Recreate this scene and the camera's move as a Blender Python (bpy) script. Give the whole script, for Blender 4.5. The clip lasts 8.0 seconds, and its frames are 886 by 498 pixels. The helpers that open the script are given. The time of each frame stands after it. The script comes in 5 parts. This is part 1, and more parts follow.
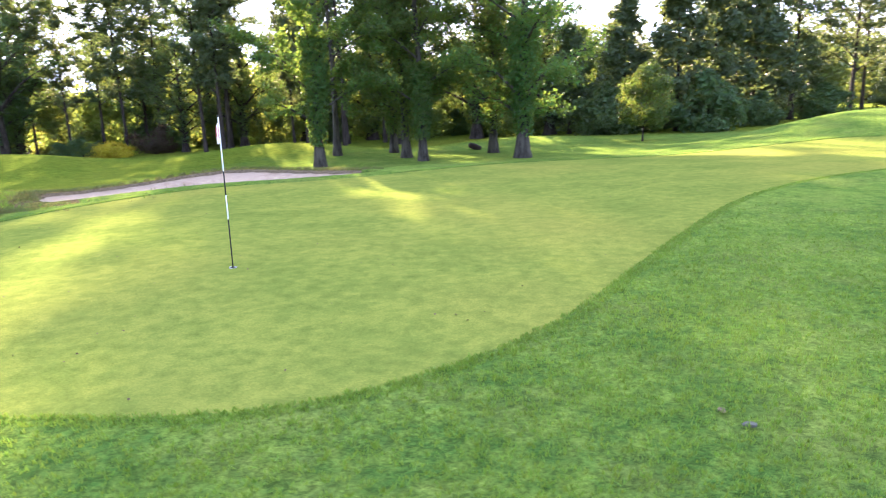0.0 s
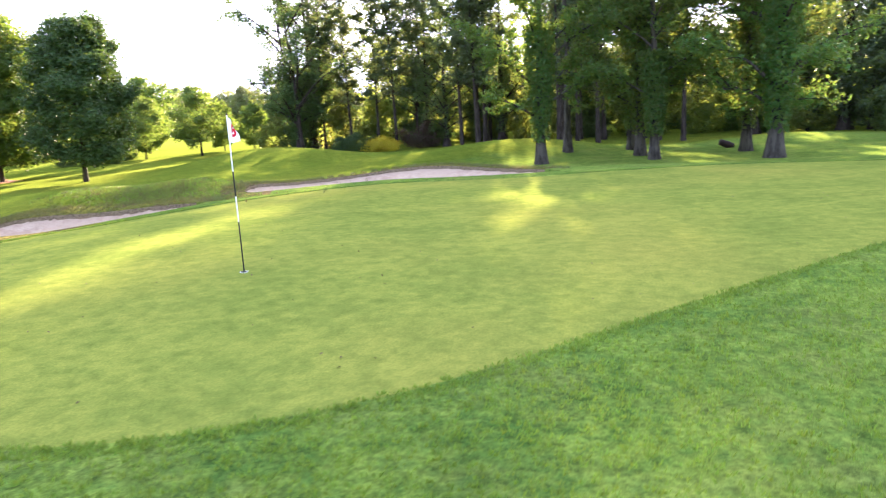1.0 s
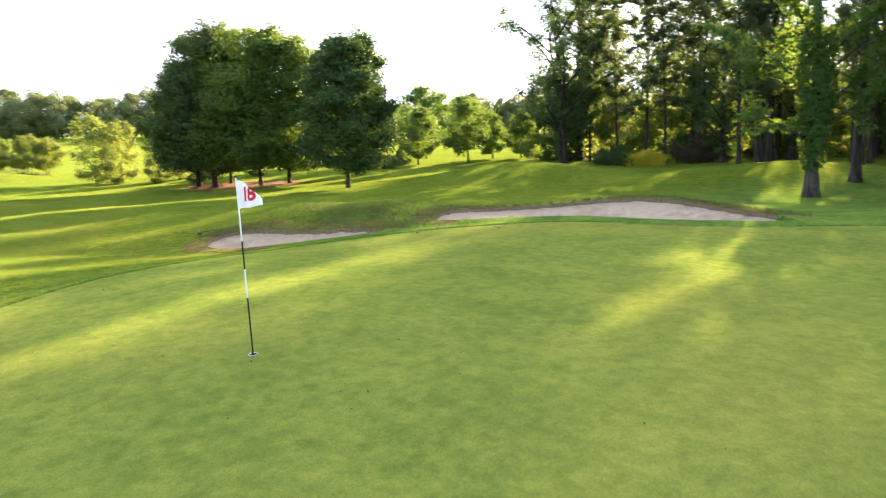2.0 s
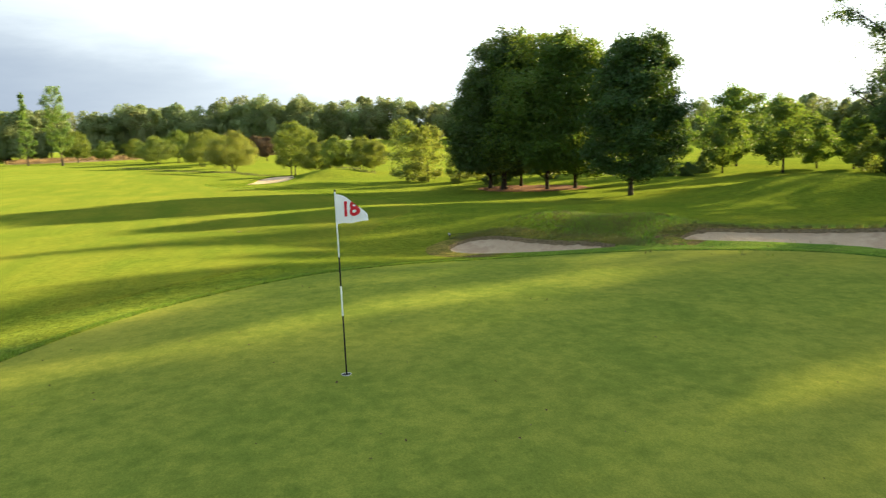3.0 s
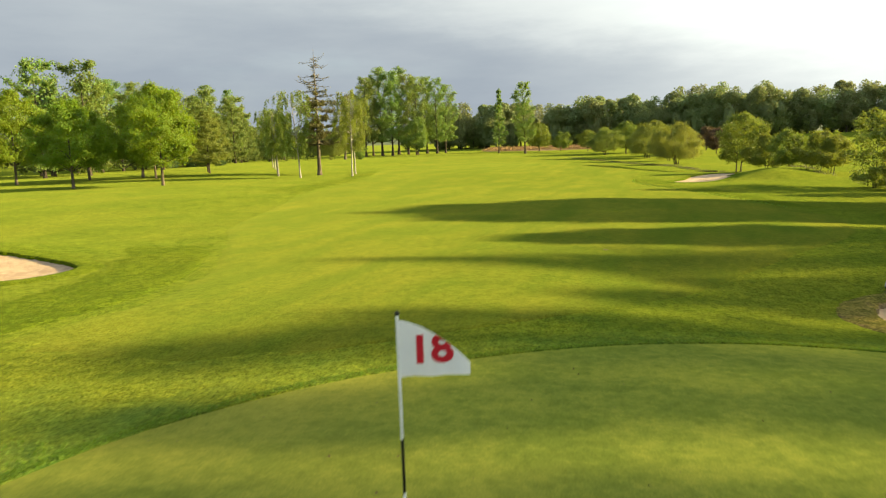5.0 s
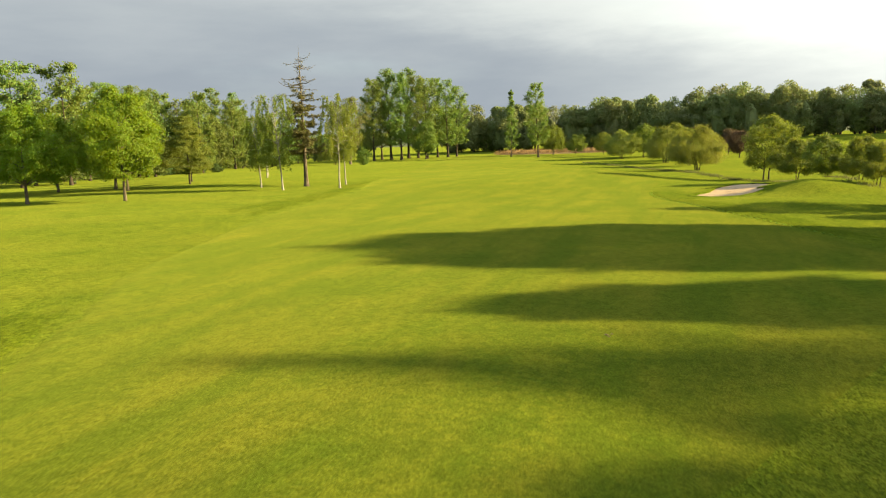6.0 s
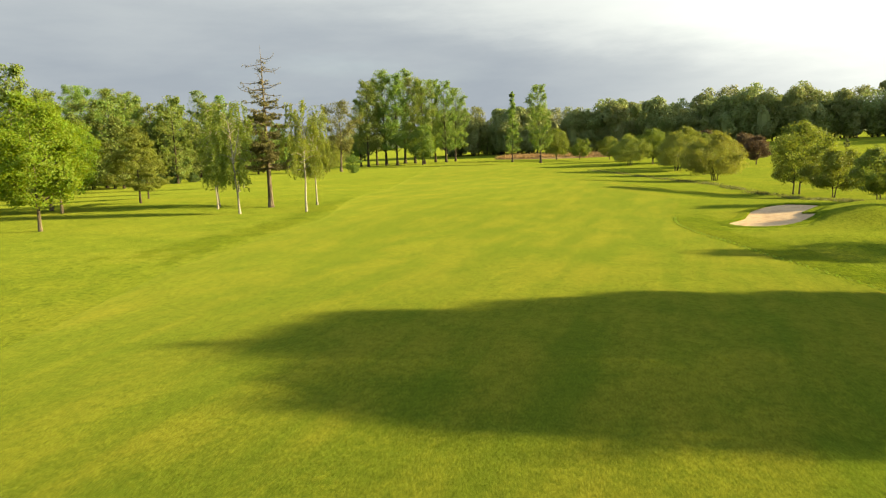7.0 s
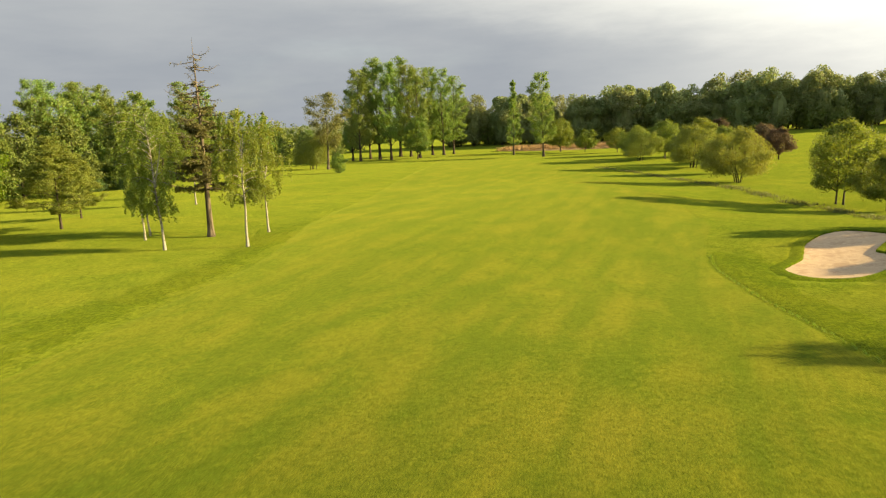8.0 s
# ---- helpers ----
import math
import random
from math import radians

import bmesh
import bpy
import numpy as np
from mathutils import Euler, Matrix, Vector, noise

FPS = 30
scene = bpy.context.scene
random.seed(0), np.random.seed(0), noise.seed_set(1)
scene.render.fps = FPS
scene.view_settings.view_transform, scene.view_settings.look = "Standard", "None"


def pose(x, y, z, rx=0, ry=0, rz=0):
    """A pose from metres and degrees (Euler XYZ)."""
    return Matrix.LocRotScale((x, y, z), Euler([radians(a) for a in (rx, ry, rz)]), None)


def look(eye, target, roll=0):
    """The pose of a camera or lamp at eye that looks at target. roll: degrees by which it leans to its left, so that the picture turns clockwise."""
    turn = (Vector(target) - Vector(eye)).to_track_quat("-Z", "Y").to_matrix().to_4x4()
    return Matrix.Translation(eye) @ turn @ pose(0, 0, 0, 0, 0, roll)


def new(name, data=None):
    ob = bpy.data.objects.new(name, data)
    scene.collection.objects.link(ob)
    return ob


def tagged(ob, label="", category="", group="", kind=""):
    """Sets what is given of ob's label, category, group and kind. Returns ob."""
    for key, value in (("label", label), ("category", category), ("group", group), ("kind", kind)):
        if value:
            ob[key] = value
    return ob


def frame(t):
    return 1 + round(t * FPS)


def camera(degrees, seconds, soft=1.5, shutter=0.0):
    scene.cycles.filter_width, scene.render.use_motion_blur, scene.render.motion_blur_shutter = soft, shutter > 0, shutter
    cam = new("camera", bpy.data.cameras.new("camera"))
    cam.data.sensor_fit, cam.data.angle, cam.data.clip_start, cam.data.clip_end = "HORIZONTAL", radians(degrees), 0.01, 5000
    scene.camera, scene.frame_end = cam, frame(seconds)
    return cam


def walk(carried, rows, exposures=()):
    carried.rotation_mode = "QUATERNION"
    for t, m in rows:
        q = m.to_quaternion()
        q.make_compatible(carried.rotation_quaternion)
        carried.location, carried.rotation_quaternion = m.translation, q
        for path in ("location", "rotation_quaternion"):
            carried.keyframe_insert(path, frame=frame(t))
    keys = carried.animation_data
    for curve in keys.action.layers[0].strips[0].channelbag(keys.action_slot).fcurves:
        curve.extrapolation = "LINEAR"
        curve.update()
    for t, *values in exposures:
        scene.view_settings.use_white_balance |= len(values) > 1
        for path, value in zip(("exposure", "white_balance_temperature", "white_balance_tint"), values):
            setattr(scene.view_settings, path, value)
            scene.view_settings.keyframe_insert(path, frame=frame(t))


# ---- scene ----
cam = camera(64.0, 8.0, soft=1.2, shutter=0.2)
PATH = [
    (0, (-0.761, -0.382, 2.301), (-0.754, 1.573, 1.876), -2.0),
    (0.5, (1.09, 0.372, 2.065), (0.693, 2.287, 1.649), -2.7),
    (1, (2.61, 1.905, 2.118), (1.831, 3.703, 1.714), -3.1),
    (1.2, (3.099, 2.66, 2.263), (2.181, 4.391, 1.86), -2.8),
    (2.3, (3.969, 6.682, 2.675), (2.364, 7.828, 2.338), -2.8),
    (2.5, (4.059, 7.24, 2.667), (2.353, 8.232, 2.339), -2.8),
    (3, (4.206, 8.281, 2.662), (2.329, 8.898, 2.351), -2.4),
    (3.5, (4.173, 9.2, 2.718), (2.21, 9.435, 2.415), -2.3),
    (4, (3.655, 10.071, 2.696), (1.68, 9.963, 2.401), -2.1),
    (4.5, (2.633, 10.81, 2.847), (0.698, 10.401, 2.553), -1.7),
    (4.7, (1.759, 11.096, 2.893), (-0.151, 10.58, 2.6), -1.6),
    (5.8, (-6.566, 11.016, 3.69), (-8.442, 10.387, 3.398), -2.1),
    (6, (-8.356, 10.823, 3.744), (-10.232, 10.193, 3.456), -2.1),
    (6.5, (-13.772, 10.027, 4.347), (-15.647, 9.392, 4.061), -2.2),
    (7, (-19.828, 8.804, 5.018), (-21.702, 8.166, 4.732), -2.2),
    (7.5, (-26.049, 7.739, 5.885), (-27.922, 7.097, 5.602), -2.4),
    (8, (-33.03, 6.761, 7.24), (-34.893, 6.111, 6.913), -2.7),
]
walk(cam, [(t, look(eye, target, roll)) for t, eye, target, roll in PATH],
     exposures=[(0, 3.86, 5300, 34), (1.2, 3.80, 5550, 34), (2.4, 2.87, 5950, 10), (3.5, 2.20, 6450, 4), (4.5, 2.12, 6700, 4), (6, 2.05, 6950, 4), (7.3, 2.14, 7100, 5), (8, 2.0, 7300, 8)])

# ---- world, sun ----
SUN_AZ, SUN_EL = 17.4, 16.7     # degrees: azimuth from +y towards -x, and height
sun_dir = Vector((-math.sin(radians(SUN_AZ)) * math.cos(radians(SUN_EL)),
                  math.cos(radians(SUN_AZ)) * math.cos(radians(SUN_EL)), math.sin(radians(SUN_EL))))
sun = new("sun", bpy.data.lights.new("sun", "SUN"))
sun.data.energy, sun.data.angle, sun.data.color = 4.3, radians(0.9), (1.0, 0.775, 0.41)
sun.matrix_world = look((0, 0, 60), Vector((0, 0, 60)) - sun_dir)


class Graph:
    """A small wrapper round a node tree."""

    def __init__(self, tree):
        self.tree = tree
        tree.nodes.clear()

    def node(self, kind, inputs=None):
        n = self.tree.nodes.new(kind)
        self.fill(n, inputs)
        return n

    def fill(self, n, inputs):
        for key, value in (inputs or {}).items():
            if isinstance(value, bpy.types.NodeSocket):
                self.tree.links.new(value, n.inputs[key])
            else:
                n.inputs[key].default_value = value

    def math(self, op, a, b=0.0, clamp=False):
        n = self.node("ShaderNodeMath", {0: a, 1: b})
        n.operation, n.use_clamp = op, clamp
        return n.outputs[0]

    def ramp(self, value, lo, hi, a=0.0, b=1.0):
        n = self.node("ShaderNodeMapRange", {0: value, 1: lo, 2: hi, 3: a, 4: b})
        n.interpolation_type = "SMOOTHSTEP"
        return n.outputs[0]

    def mix(self, fac, a, b, blend="MIX"):
        n = self.node("ShaderNodeMix")
        n.data_type, n.blend_type = "RGBA", blend
        self.fill(n, {0: fac, 6: a, 7: b})
        return n.outputs[2]

    def vector(self, op, inputs, out=0):
        n = self.node("ShaderNodeVectorMath")
        n.operation = op
        self.fill(n, inputs)
        return n.outputs[out]

    def noise(self, vector, scale, detail=3.0, rough=0.55, out=0):
        return self.node("ShaderNodeTexNoise", {"Vector": vector, "Scale": scale, "Detail": detail, "Roughness": rough}).outputs[out]

    def stretch(self, vector, scale, turn=0.0):
        return self.node("ShaderNodeMapping", {"Vector": vector, "Scale": scale, "Rotation": (0, 0, turn)}).outputs[0]


def rgb(r, g, b):
    return (r, g, b, 1.0)


world = bpy.data.worlds.new("evening_sky")
scene.world = world
world.use_nodes = True
g = Graph(world.node_tree)
way = g.node("ShaderNodeTexCoord").outputs["Generated"]
sky = g.node("ShaderNodeTexSky")
sky.sky_type, sky.sun_disc, sky.sun_elevation, sky.sun_rotation, sky.dust_density = "NISHITA", False, radians(SUN_EL), radians(-SUN_AZ), 2.0
sky_dim = g.vector("SCALE", {0: sky.outputs[0], 3: 0.075})
up = g.node("ShaderNodeSeparateXYZ", {0: way}).outputs[2]
flat = g.stretch(way, (1.0, 1.0, 3.2))
puff = g.noise(flat, 2.3, 6.0, 0.55)
north = g.node("ShaderNodeSeparateXYZ", {0: way}).outputs[1]
wisp = g.noise(g.stretch(way, (1.0, 1.0, 5.0)), 5.0, 7.0, 0.6)
line = g.math("SUBTRACT", 0.117, g.math("MULTIPLY", north, 0.17))       # upper edge of the grey cloud bank, falling towards the sun
over = g.math("ADD", g.math("SUBTRACT", up, line), g.math("ADD", g.math("MULTIPLY", g.math("SUBTRACT", puff, 0.5), 0.09), g.math("MULTIPLY", g.math("SUBTRACT", wisp, 0.5), 0.05)))
lit = g.math("ADD", g.math("MULTIPLY", g.ramp(over, -0.03, 0.04), g.ramp(north, -0.62, 0.05, 0.10, 0.40)), g.math("MULTIPLY", g.ramp(north, -0.28, 0.42), 0.70), True)
lit = g.math("ADD", lit, g.math("MULTIPLY", g.ramp(up, 0.04, 0.32), 0.24), True)
lit = g.math("ADD", lit, g.math("MULTIPLY", g.math("SUBTRACT", wisp, 0.5), 0.22), True)
cloud = g.mix(lit, rgb(0.081, 0.092, 0.112), rgb(0.262, 0.270, 0.266))
cover = g.math("MULTIPLY", g.ramp(puff, 0.30, 0.52, 0.85, 1.0), g.ramp(up, 0.30, 0.62, 1.0, 0.28))
high = g.vector("SCALE", {0: cloud, 3: g.ramp(up, 0.26, 0.6, 1.0, 1.35)})
both = g.mix(cover, sky_dim, high)
g.node("ShaderNodeOutputWorld", {0: g.node("ShaderNodeBackground", {0: both, 1: 1.12}).outputs[0]})

# ---- materials ----


def material(name, build):
    m = bpy.data.materials.new(name)
    m.use_nodes = True
    g = Graph(m.node_tree)
    surface = build(g)
    g.node("ShaderNodeOutputMaterial", {0: surface})
    return m


def principled(g, colour, rough=0.8, metal=0.0, bump=None, depth=0.02, strength=0.5, spec=0.3):
    inputs = {"Base Color": colour, "Roughness": rough, "Metallic": metal, "Specular IOR Level": spec}
    if bump is not None:
        inputs["Normal"] = g.node("ShaderNodeBump", {"Height": bump, "Distance": depth, "Strength": strength}).outputs[0]
    return g.node("ShaderNodeBsdfPrincipled", inputs).outputs[0]


def place(g):
    return g.node("ShaderNodeNewGeometry").outputs["Position"]


def grass_material(name, dark, light, dry, fine=60.0, dry_amount=0.35, depth=0.03, streak=False, lush=None, contrast_all=0.5, sheen=0.01, mottle_all=0.5, soil=None):
    """Turf: broad patches, tufts and blade-fine grain, with drier yellow spots. lush: deeper green colours for the turf
    round the green; soil: bare earth in patches.
    """
    def build(g):
        p = place(g)
        broad = g.noise(p, 0.12, 4.0)
        patch = g.noise(p, 0.55, 6.0, 0.65)
        tuft = g.noise(p, 5.0, 5.0, 0.7)
        grain = g.noise(p, fine, 3.0, 0.75)
        mixed = g.math("ADD", g.math("MULTIPLY", patch, 0.5), g.math("MULTIPLY", tuft, 0.5))
        fac = g.ramp(mixed, 0.40, 0.60)
        colour = g.mix(fac, dark, light)
        colour = g.mix(g.math("MULTIPLY", g.ramp(broad, 0.42, 0.68), dry_amount), colour, dry)
        mottle, contrast = mottle_all, contrast_all
        if lush:
            span = g.vector("DISTANCE", {0: p, 1: (14.0, 24.0, 0.0)}, "Value")
            lush_mix = g.mix(g.math("MULTIPLY", g.ramp(g.noise(p, 0.8, 4.0, 0.6), 0.46, 0.66), 0.45), g.mix(fac, *lush[:2]), lush[2])
            near = g.ramp(g.math("ADD", span, g.math("MULTIPLY", patch, 10.0)), 30.5, 36.0, 1.0, 0.0)
            colour = g.mix(near, colour, lush_mix)
            mottle, contrast = g.math("SUBTRACT", 0.95, g.math("MULTIPLY", near, 0.5)), g.math("SUBTRACT", 1.0, g.math("MULTIPLY", near, 0.4))
        if streak:
            lane = g.noise(g.stretch(p, (0.05, 0.55, 1.0), radians(-19)), 1.0, 3.0, 0.55)
            colour = g.mix(g.math("MULTIPLY", g.ramp(lane, 0.38, 0.62), 0.75), colour, dark)
            worn = g.noise(g.stretch(p, (0.14, 0.4, 1.0), radians(-19)), 1.0, 3.5, 0.6)
            colour = g.mix(g.math("MULTIPLY", g.ramp(worn, 0.40, 0.74), 0.5), colour, dry)
        if soil:
            colour = g.mix(g.math("MULTIPLY", g.ramp(g.noise(p, 0.75, 6.0, 0.7), 0.50, 0.60), 0.85), colour, soil)
        speck = g.noise(p, 3.6, 9.0, 0.82)
        colour = g.mix(mottle, colour, g.mix(g.ramp(speck, 0.40, 0.58), rgb(0.58, 0.68, 0.58), rgb(1.3, 1.24, 1.15)), "MULTIPLY")
        colour = g.mix(contrast, colour, g.mix(g.ramp(grain, 0.32, 0.68), rgb(0.25, 0.27, 0.25), rgb(1.65, 1.62, 1.5)), "MULTIPLY")
        relief = g.math("ADD", g.math("MULTIPLY", tuft, 0.7), g.math("MULTIPLY", grain, 0.5))
        bump = g.node("ShaderNodeBump", {"Height": relief, "Distance": depth, "Strength": 0.7}).outputs[0]
        return g.node("ShaderNodeBsdfPrincipled", {"Base Color": colour, "Roughness": 0.9, "Specular IOR Level": 0.0, "Normal": bump,
                                                   "Sheen Weight": sheen, "Sheen Roughness": 0.45, "Sheen Tint": rgb(0.80, 1.0, 0.16)}).outputs[0]
    return material(name, build)


LUSH = (rgb(0.038, 0.088, 0.016), rgb(0.112, 0.170, 0.026), rgb(0.118, 0.138, 0.034))
M_GREEN = grass_material("green_turf", rgb(0.112, 0.147, 0.024), rgb(0.172, 0.196, 0.032), rgb(0.236, 0.217, 0.040), 45.0, 0.5, 0.006, contrast_all=0.2, mottle_all=0.30)
M_FAIRWAY = grass_material("fairway_turf", rgb(0.040, 0.068, 0.006), rgb(0.079, 0.097, 0.009), rgb(0.128, 0.115, 0.014), 22.0, 0.55, 0.04, True, contrast_all=0.6, sheen=0.115, mottle_all=0.6)
M_CUT = grass_material("first_cut_turf", rgb(0.036, 0.068, 0.004), rgb(0.070, 0.099, 0.006), rgb(0.105, 0.110, 0.009), 20.0, 0.4, 0.09, contrast_all=1.0, mottle_all=0.95, sheen=0.115)
M_ROUGH = grass_material("rough_turf", rgb(0.046, 0.078, 0.006), rgb(0.088, 0.114, 0.010), rgb(0.140, 0.135, 0.016), 22.0, 0.45, 0.07, False, LUSH, 0.65, 0.11, 0.6)
M_BANK = grass_material("bank_turf", rgb(0.075, 0.095, 0.014), rgb(0.15, 0.145, 0.03), rgb(0.22, 0.155, 0.06), 20.0, 0.6, 0.10, contrast_all=0.8, mottle_all=0.9, soil=rgb(0.115, 0.078, 0.048))


def sand_build(g):
    p = place(g)
    broad, fine, rake = g.noise(p, 0.6, 4.0), g.noise(p, 40.0, 4.0, 0.7), g.noise(g.stretch(p, (1.0, 9.0, 1.0), 0.5), 2.0, 3.0)
    scuff = g.noise(p, 3.2, 5.0, 0.7)
    colour = g.mix(g.ramp(broad, 0.35, 0.65), rgb(0.43, 0.320, 0.204), rgb(0.52, 0.406, 0.264))
    colour = g.mix(g.math("MULTIPLY", g.ramp(g.math("ADD", g.math("MULTIPLY", scuff, 0.4), g.math("MULTIPLY", broad, 0.6)), 0.45, 0.60), 0.75), colour, rgb(0.31, 0.208, 0.128))
    colour = g.mix(g.ramp(fine, 0.55, 0.8), colour, rgb(0.30, 0.215, 0.145))
    relief = g.math("ADD", g.math("ADD", fine, g.math("MULTIPLY", scuff, 2.5)), g.math("MULTIPLY", rake, 2.0))
    return principled(g, colour, 0.95, 0.0, relief, 0.04, 0.7, 0.1)


M_SAND = material("bunker_sand", sand_build)


def soil_build(g):
    p = place(g)
    fine = g.noise(p, 14.0, 5.0, 0.7)
    return principled(g, g.mix(g.ramp(fine, 0.35, 0.65), rgb(0.10, 0.045, 0.02), rgb(0.26, 0.12, 0.06)), 0.95, 0.0, fine, 0.05, 0.8, 0.1)


M_MULCH = material("bark_mulch", soil_build)


def earth_build(g):
    p = place(g)
    fine = g.noise(p, 20.0, 5.0, 0.7)
    return principled(g, g.mix(g.ramp(fine, 0.35, 0.65), rgb(0.10, 0.075, 0.042), rgb(0.24, 0.19, 0.105)), 0.95, 0.0, fine, 0.05, 0.8, 0.1)


M_EARTH = material("bare_earth_edge", earth_build)


def reed_build(g):
    p = place(g)
    fine = g.noise(p, 3.0, 5.0, 0.7)
    return principled(g, g.mix(g.ramp(fine, 0.35, 0.65), rgb(0.20, 0.13, 0.06), rgb(0.36, 0.24, 0.11)), 0.95)


M_REED = material("dry_reed", reed_build)


def bark_material(name, dark, light, scale=6.0):
    def build(g):
        p = g.node("ShaderNodeTexCoord").outputs["Object"]
        ridge = g.noise(g.stretch(p, (1.0, 1.0, 0.18)), scale, 5.0, 0.65)
        blot = g.noise(p, 0.8, 3.0)
        colour = g.mix(g.ramp(ridge, 0.35, 0.62), dark, light)
        colour = g.mix(g.math("MULTIPLY", g.ramp(blot, 0.5, 0.7), 0.5), colour, dark)
        return principled(g, colour, 0.9, 0.0, ridge, 0.05, 0.9, 0.15)
    return material(name, build)


M_BARK = bark_material("grey_brown_bark", rgb(0.018, 0.014, 0.010), rgb(0.068, 0.056, 0.041))
M_PALE = bark_material("pale_grey_bark", rgb(0.022, 0.020, 0.014), rgb(0.084, 0.077, 0.056))
M_RED = bark_material("brown_conifer_bark", rgb(0.045, 0.038, 0.026), rgb(0.145, 0.122, 0.088))


def birch_build(g):
    p = g.node("ShaderNodeTexCoord").outputs["Object"]
    bands = g.noise(g.stretch(p, (1.0, 1.0, 5.0)), 2.2, 4.0, 0.6)
    low = g.noise(p, 1.1, 3.0)
    colour = g.mix(g.ramp(bands, 0.54, 0.62), rgb(0.27, 0.255, 0.21), rgb(0.05, 0.042, 0.038))
    colour = g.mix(g.math("MULTIPLY", g.ramp(low, 0.5, 0.65), 0.5), colour, rgb(0.22, 0.18, 0.14))
    return principled(g, colour, 0.7, 0.0, bands, 0.02, 0.5)


M_BIRCH = material("white_birch_bark", birch_build)


def leaf_material(name, colour, glow, trans=0.42, spread=0.06, stand=0.0, tone=0.0):
    """Thin leaves: diffuse and translucent, varied leaf by leaf and tree by tree."""
    def build(g):
        one = g.node("ShaderNodeNewGeometry").outputs["Random Per Island"]
        whole = g.node("ShaderNodeObjectInfo").outputs["Random"]
        patch = g.noise(place(g), 0.7, 3.0)
        hue = g.math("ADD", 0.5 - spread / 2, g.math("MULTIPLY", g.math("ADD", g.math("MULTIPLY", one, 0.55), g.math("MULTIPLY", whole, 0.45)), spread))
        if stand:
            hue = g.math("ADD", hue, g.math("MULTIPLY", g.math("SUBTRACT", g.noise(place(g), 0.06, 2.0), 0.55), stand))
        val = g.math("ADD", 0.66, g.math("ADD", g.math("MULTIPLY", one, 0.32), g.math("MULTIPLY", patch, 0.65)))

        if tone:
            val = g.math("ADD", val, g.math("MULTIPLY", g.math("SUBTRACT", whole, 0.5), tone))

        def vary(c):
            return g.node("ShaderNodeHueSaturation", {"Hue": hue, "Saturation": 1.0, "Value": val, "Color": c}).outputs[0]
        front = principled(g, vary(colour), 0.55, spec=0.25)
        back = g.node("ShaderNodeBsdfTranslucent", {0: vary(glow)}).outputs[0]
        return g.node("ShaderNodeMixShader", {0: trans, 1: front, 2: back}).outputs[0]
    return material(name, build)


L_OAK = leaf_material("oak_leaves", rgb(0.044, 0.086, 0.020), rgb(0.21, 0.27, 0.026), 0.36, 0.09, 0.0, 0.4)
L_IVY = leaf_material("ivy_leaves", rgb(0.055, 0.095, 0.032), rgb(0.13, 0.18, 0.025), 0.38)
L_CHESTNUT = leaf_material("chestnut_leaves", rgb(0.037, 0.072, 0.017), rgb(0.10, 0.155, 0.014), 0.26)
L_CLUMP = leaf_material("clump_leaves", rgb(0.058, 0.098, 0.018), rgb(0.20, 0.26, 0.018), 0.38)
L_MAPLE = leaf_material("maple_leaves", rgb(0.118, 0.178, 0.016), rgb(0.26, 0.34, 0.014), 0.46, 0.07)
L_FIELD = leaf_material("field_tree_leaves", rgb(0.080, 0.132, 0.028), rgb(0.18, 0.25, 0.025), 0.42)
L_HAZEL = leaf_material("olive_leaves", rgb(0.124, 0.162, 0.030), rgb(0.21, 0.25, 0.025), 0.42)
L_BIRCH = leaf_material("birch_leaves", rgb(0.125, 0.168, 0.032), rgb(0.25, 0.29, 0.028), 0.45)
L_POPLAR = leaf_material("poplar_leaves", rgb(0.130, 0.190, 0.046), rgb(0.22, 0.28, 0.035), 0.40, 0.10, 0.0, 0.3)
L_WILLOW = leaf_material("willow_leaves", rgb(0.142, 0.178, 0.040), rgb(0.25, 0.28, 0.035), 0.45)
L_PURPLE = leaf_material("purple_leaves", rgb(0.062, 0.050, 0.032), rgb(0.12, 0.08, 0.04))
L_BROWN = leaf_material("thin_brownish_leaves", rgb(0.135, 0.138, 0.045), rgb(0.19, 0.18, 0.04))
L_YELLOW = leaf_material("golden_leaves", rgb(0.42, 0.33, 0.015), rgb(0.45, 0.35, 0.015), 0.25)
L_PINE = leaf_material("conifer_needles", rgb(0.06, 0.092, 0.040), rgb(0.13, 0.16, 0.035), 0.38)
L_DEAD = leaf_material("faded_conifer_needles", rgb(0.125, 0.128, 0.048), rgb(0.16, 0.155, 0.04), 0.32)
# Yellow-green look of sunlit understory, put into the leaf colour.
L_BRIGHT = leaf_material("sunlit_tone_leaves", rgb(0.09, 0.135, 0.035), rgb(0.27, 0.31, 0.035), 0.48)
L_WOOD = leaf_material("woodland_leaves", rgb(0.104, 0.145, 0.034), rgb(0.15, 0.19, 0.028), 0.32, 0.05, 0.05)
# Lightened and blued: distance haze is put into this leaf colour.
L_FARTREE = leaf_material("hazed_far_leaves", rgb(0.168, 0.205, 0.082), rgb(0.22, 0.245, 0.072), 0.38, 0.08, 0.0, 0.3)
M_DRYBLADE = leaf_material("dry_grass_blades", rgb(0.098, 0.102, 0.030), rgb(0.14, 0.135, 0.03), 0.35, 0.12)
M_BLADE = leaf_material("grass_blades", rgb(0.105, 0.182, 0.020), rgb(0.18, 0.26, 0.018), 0.45)


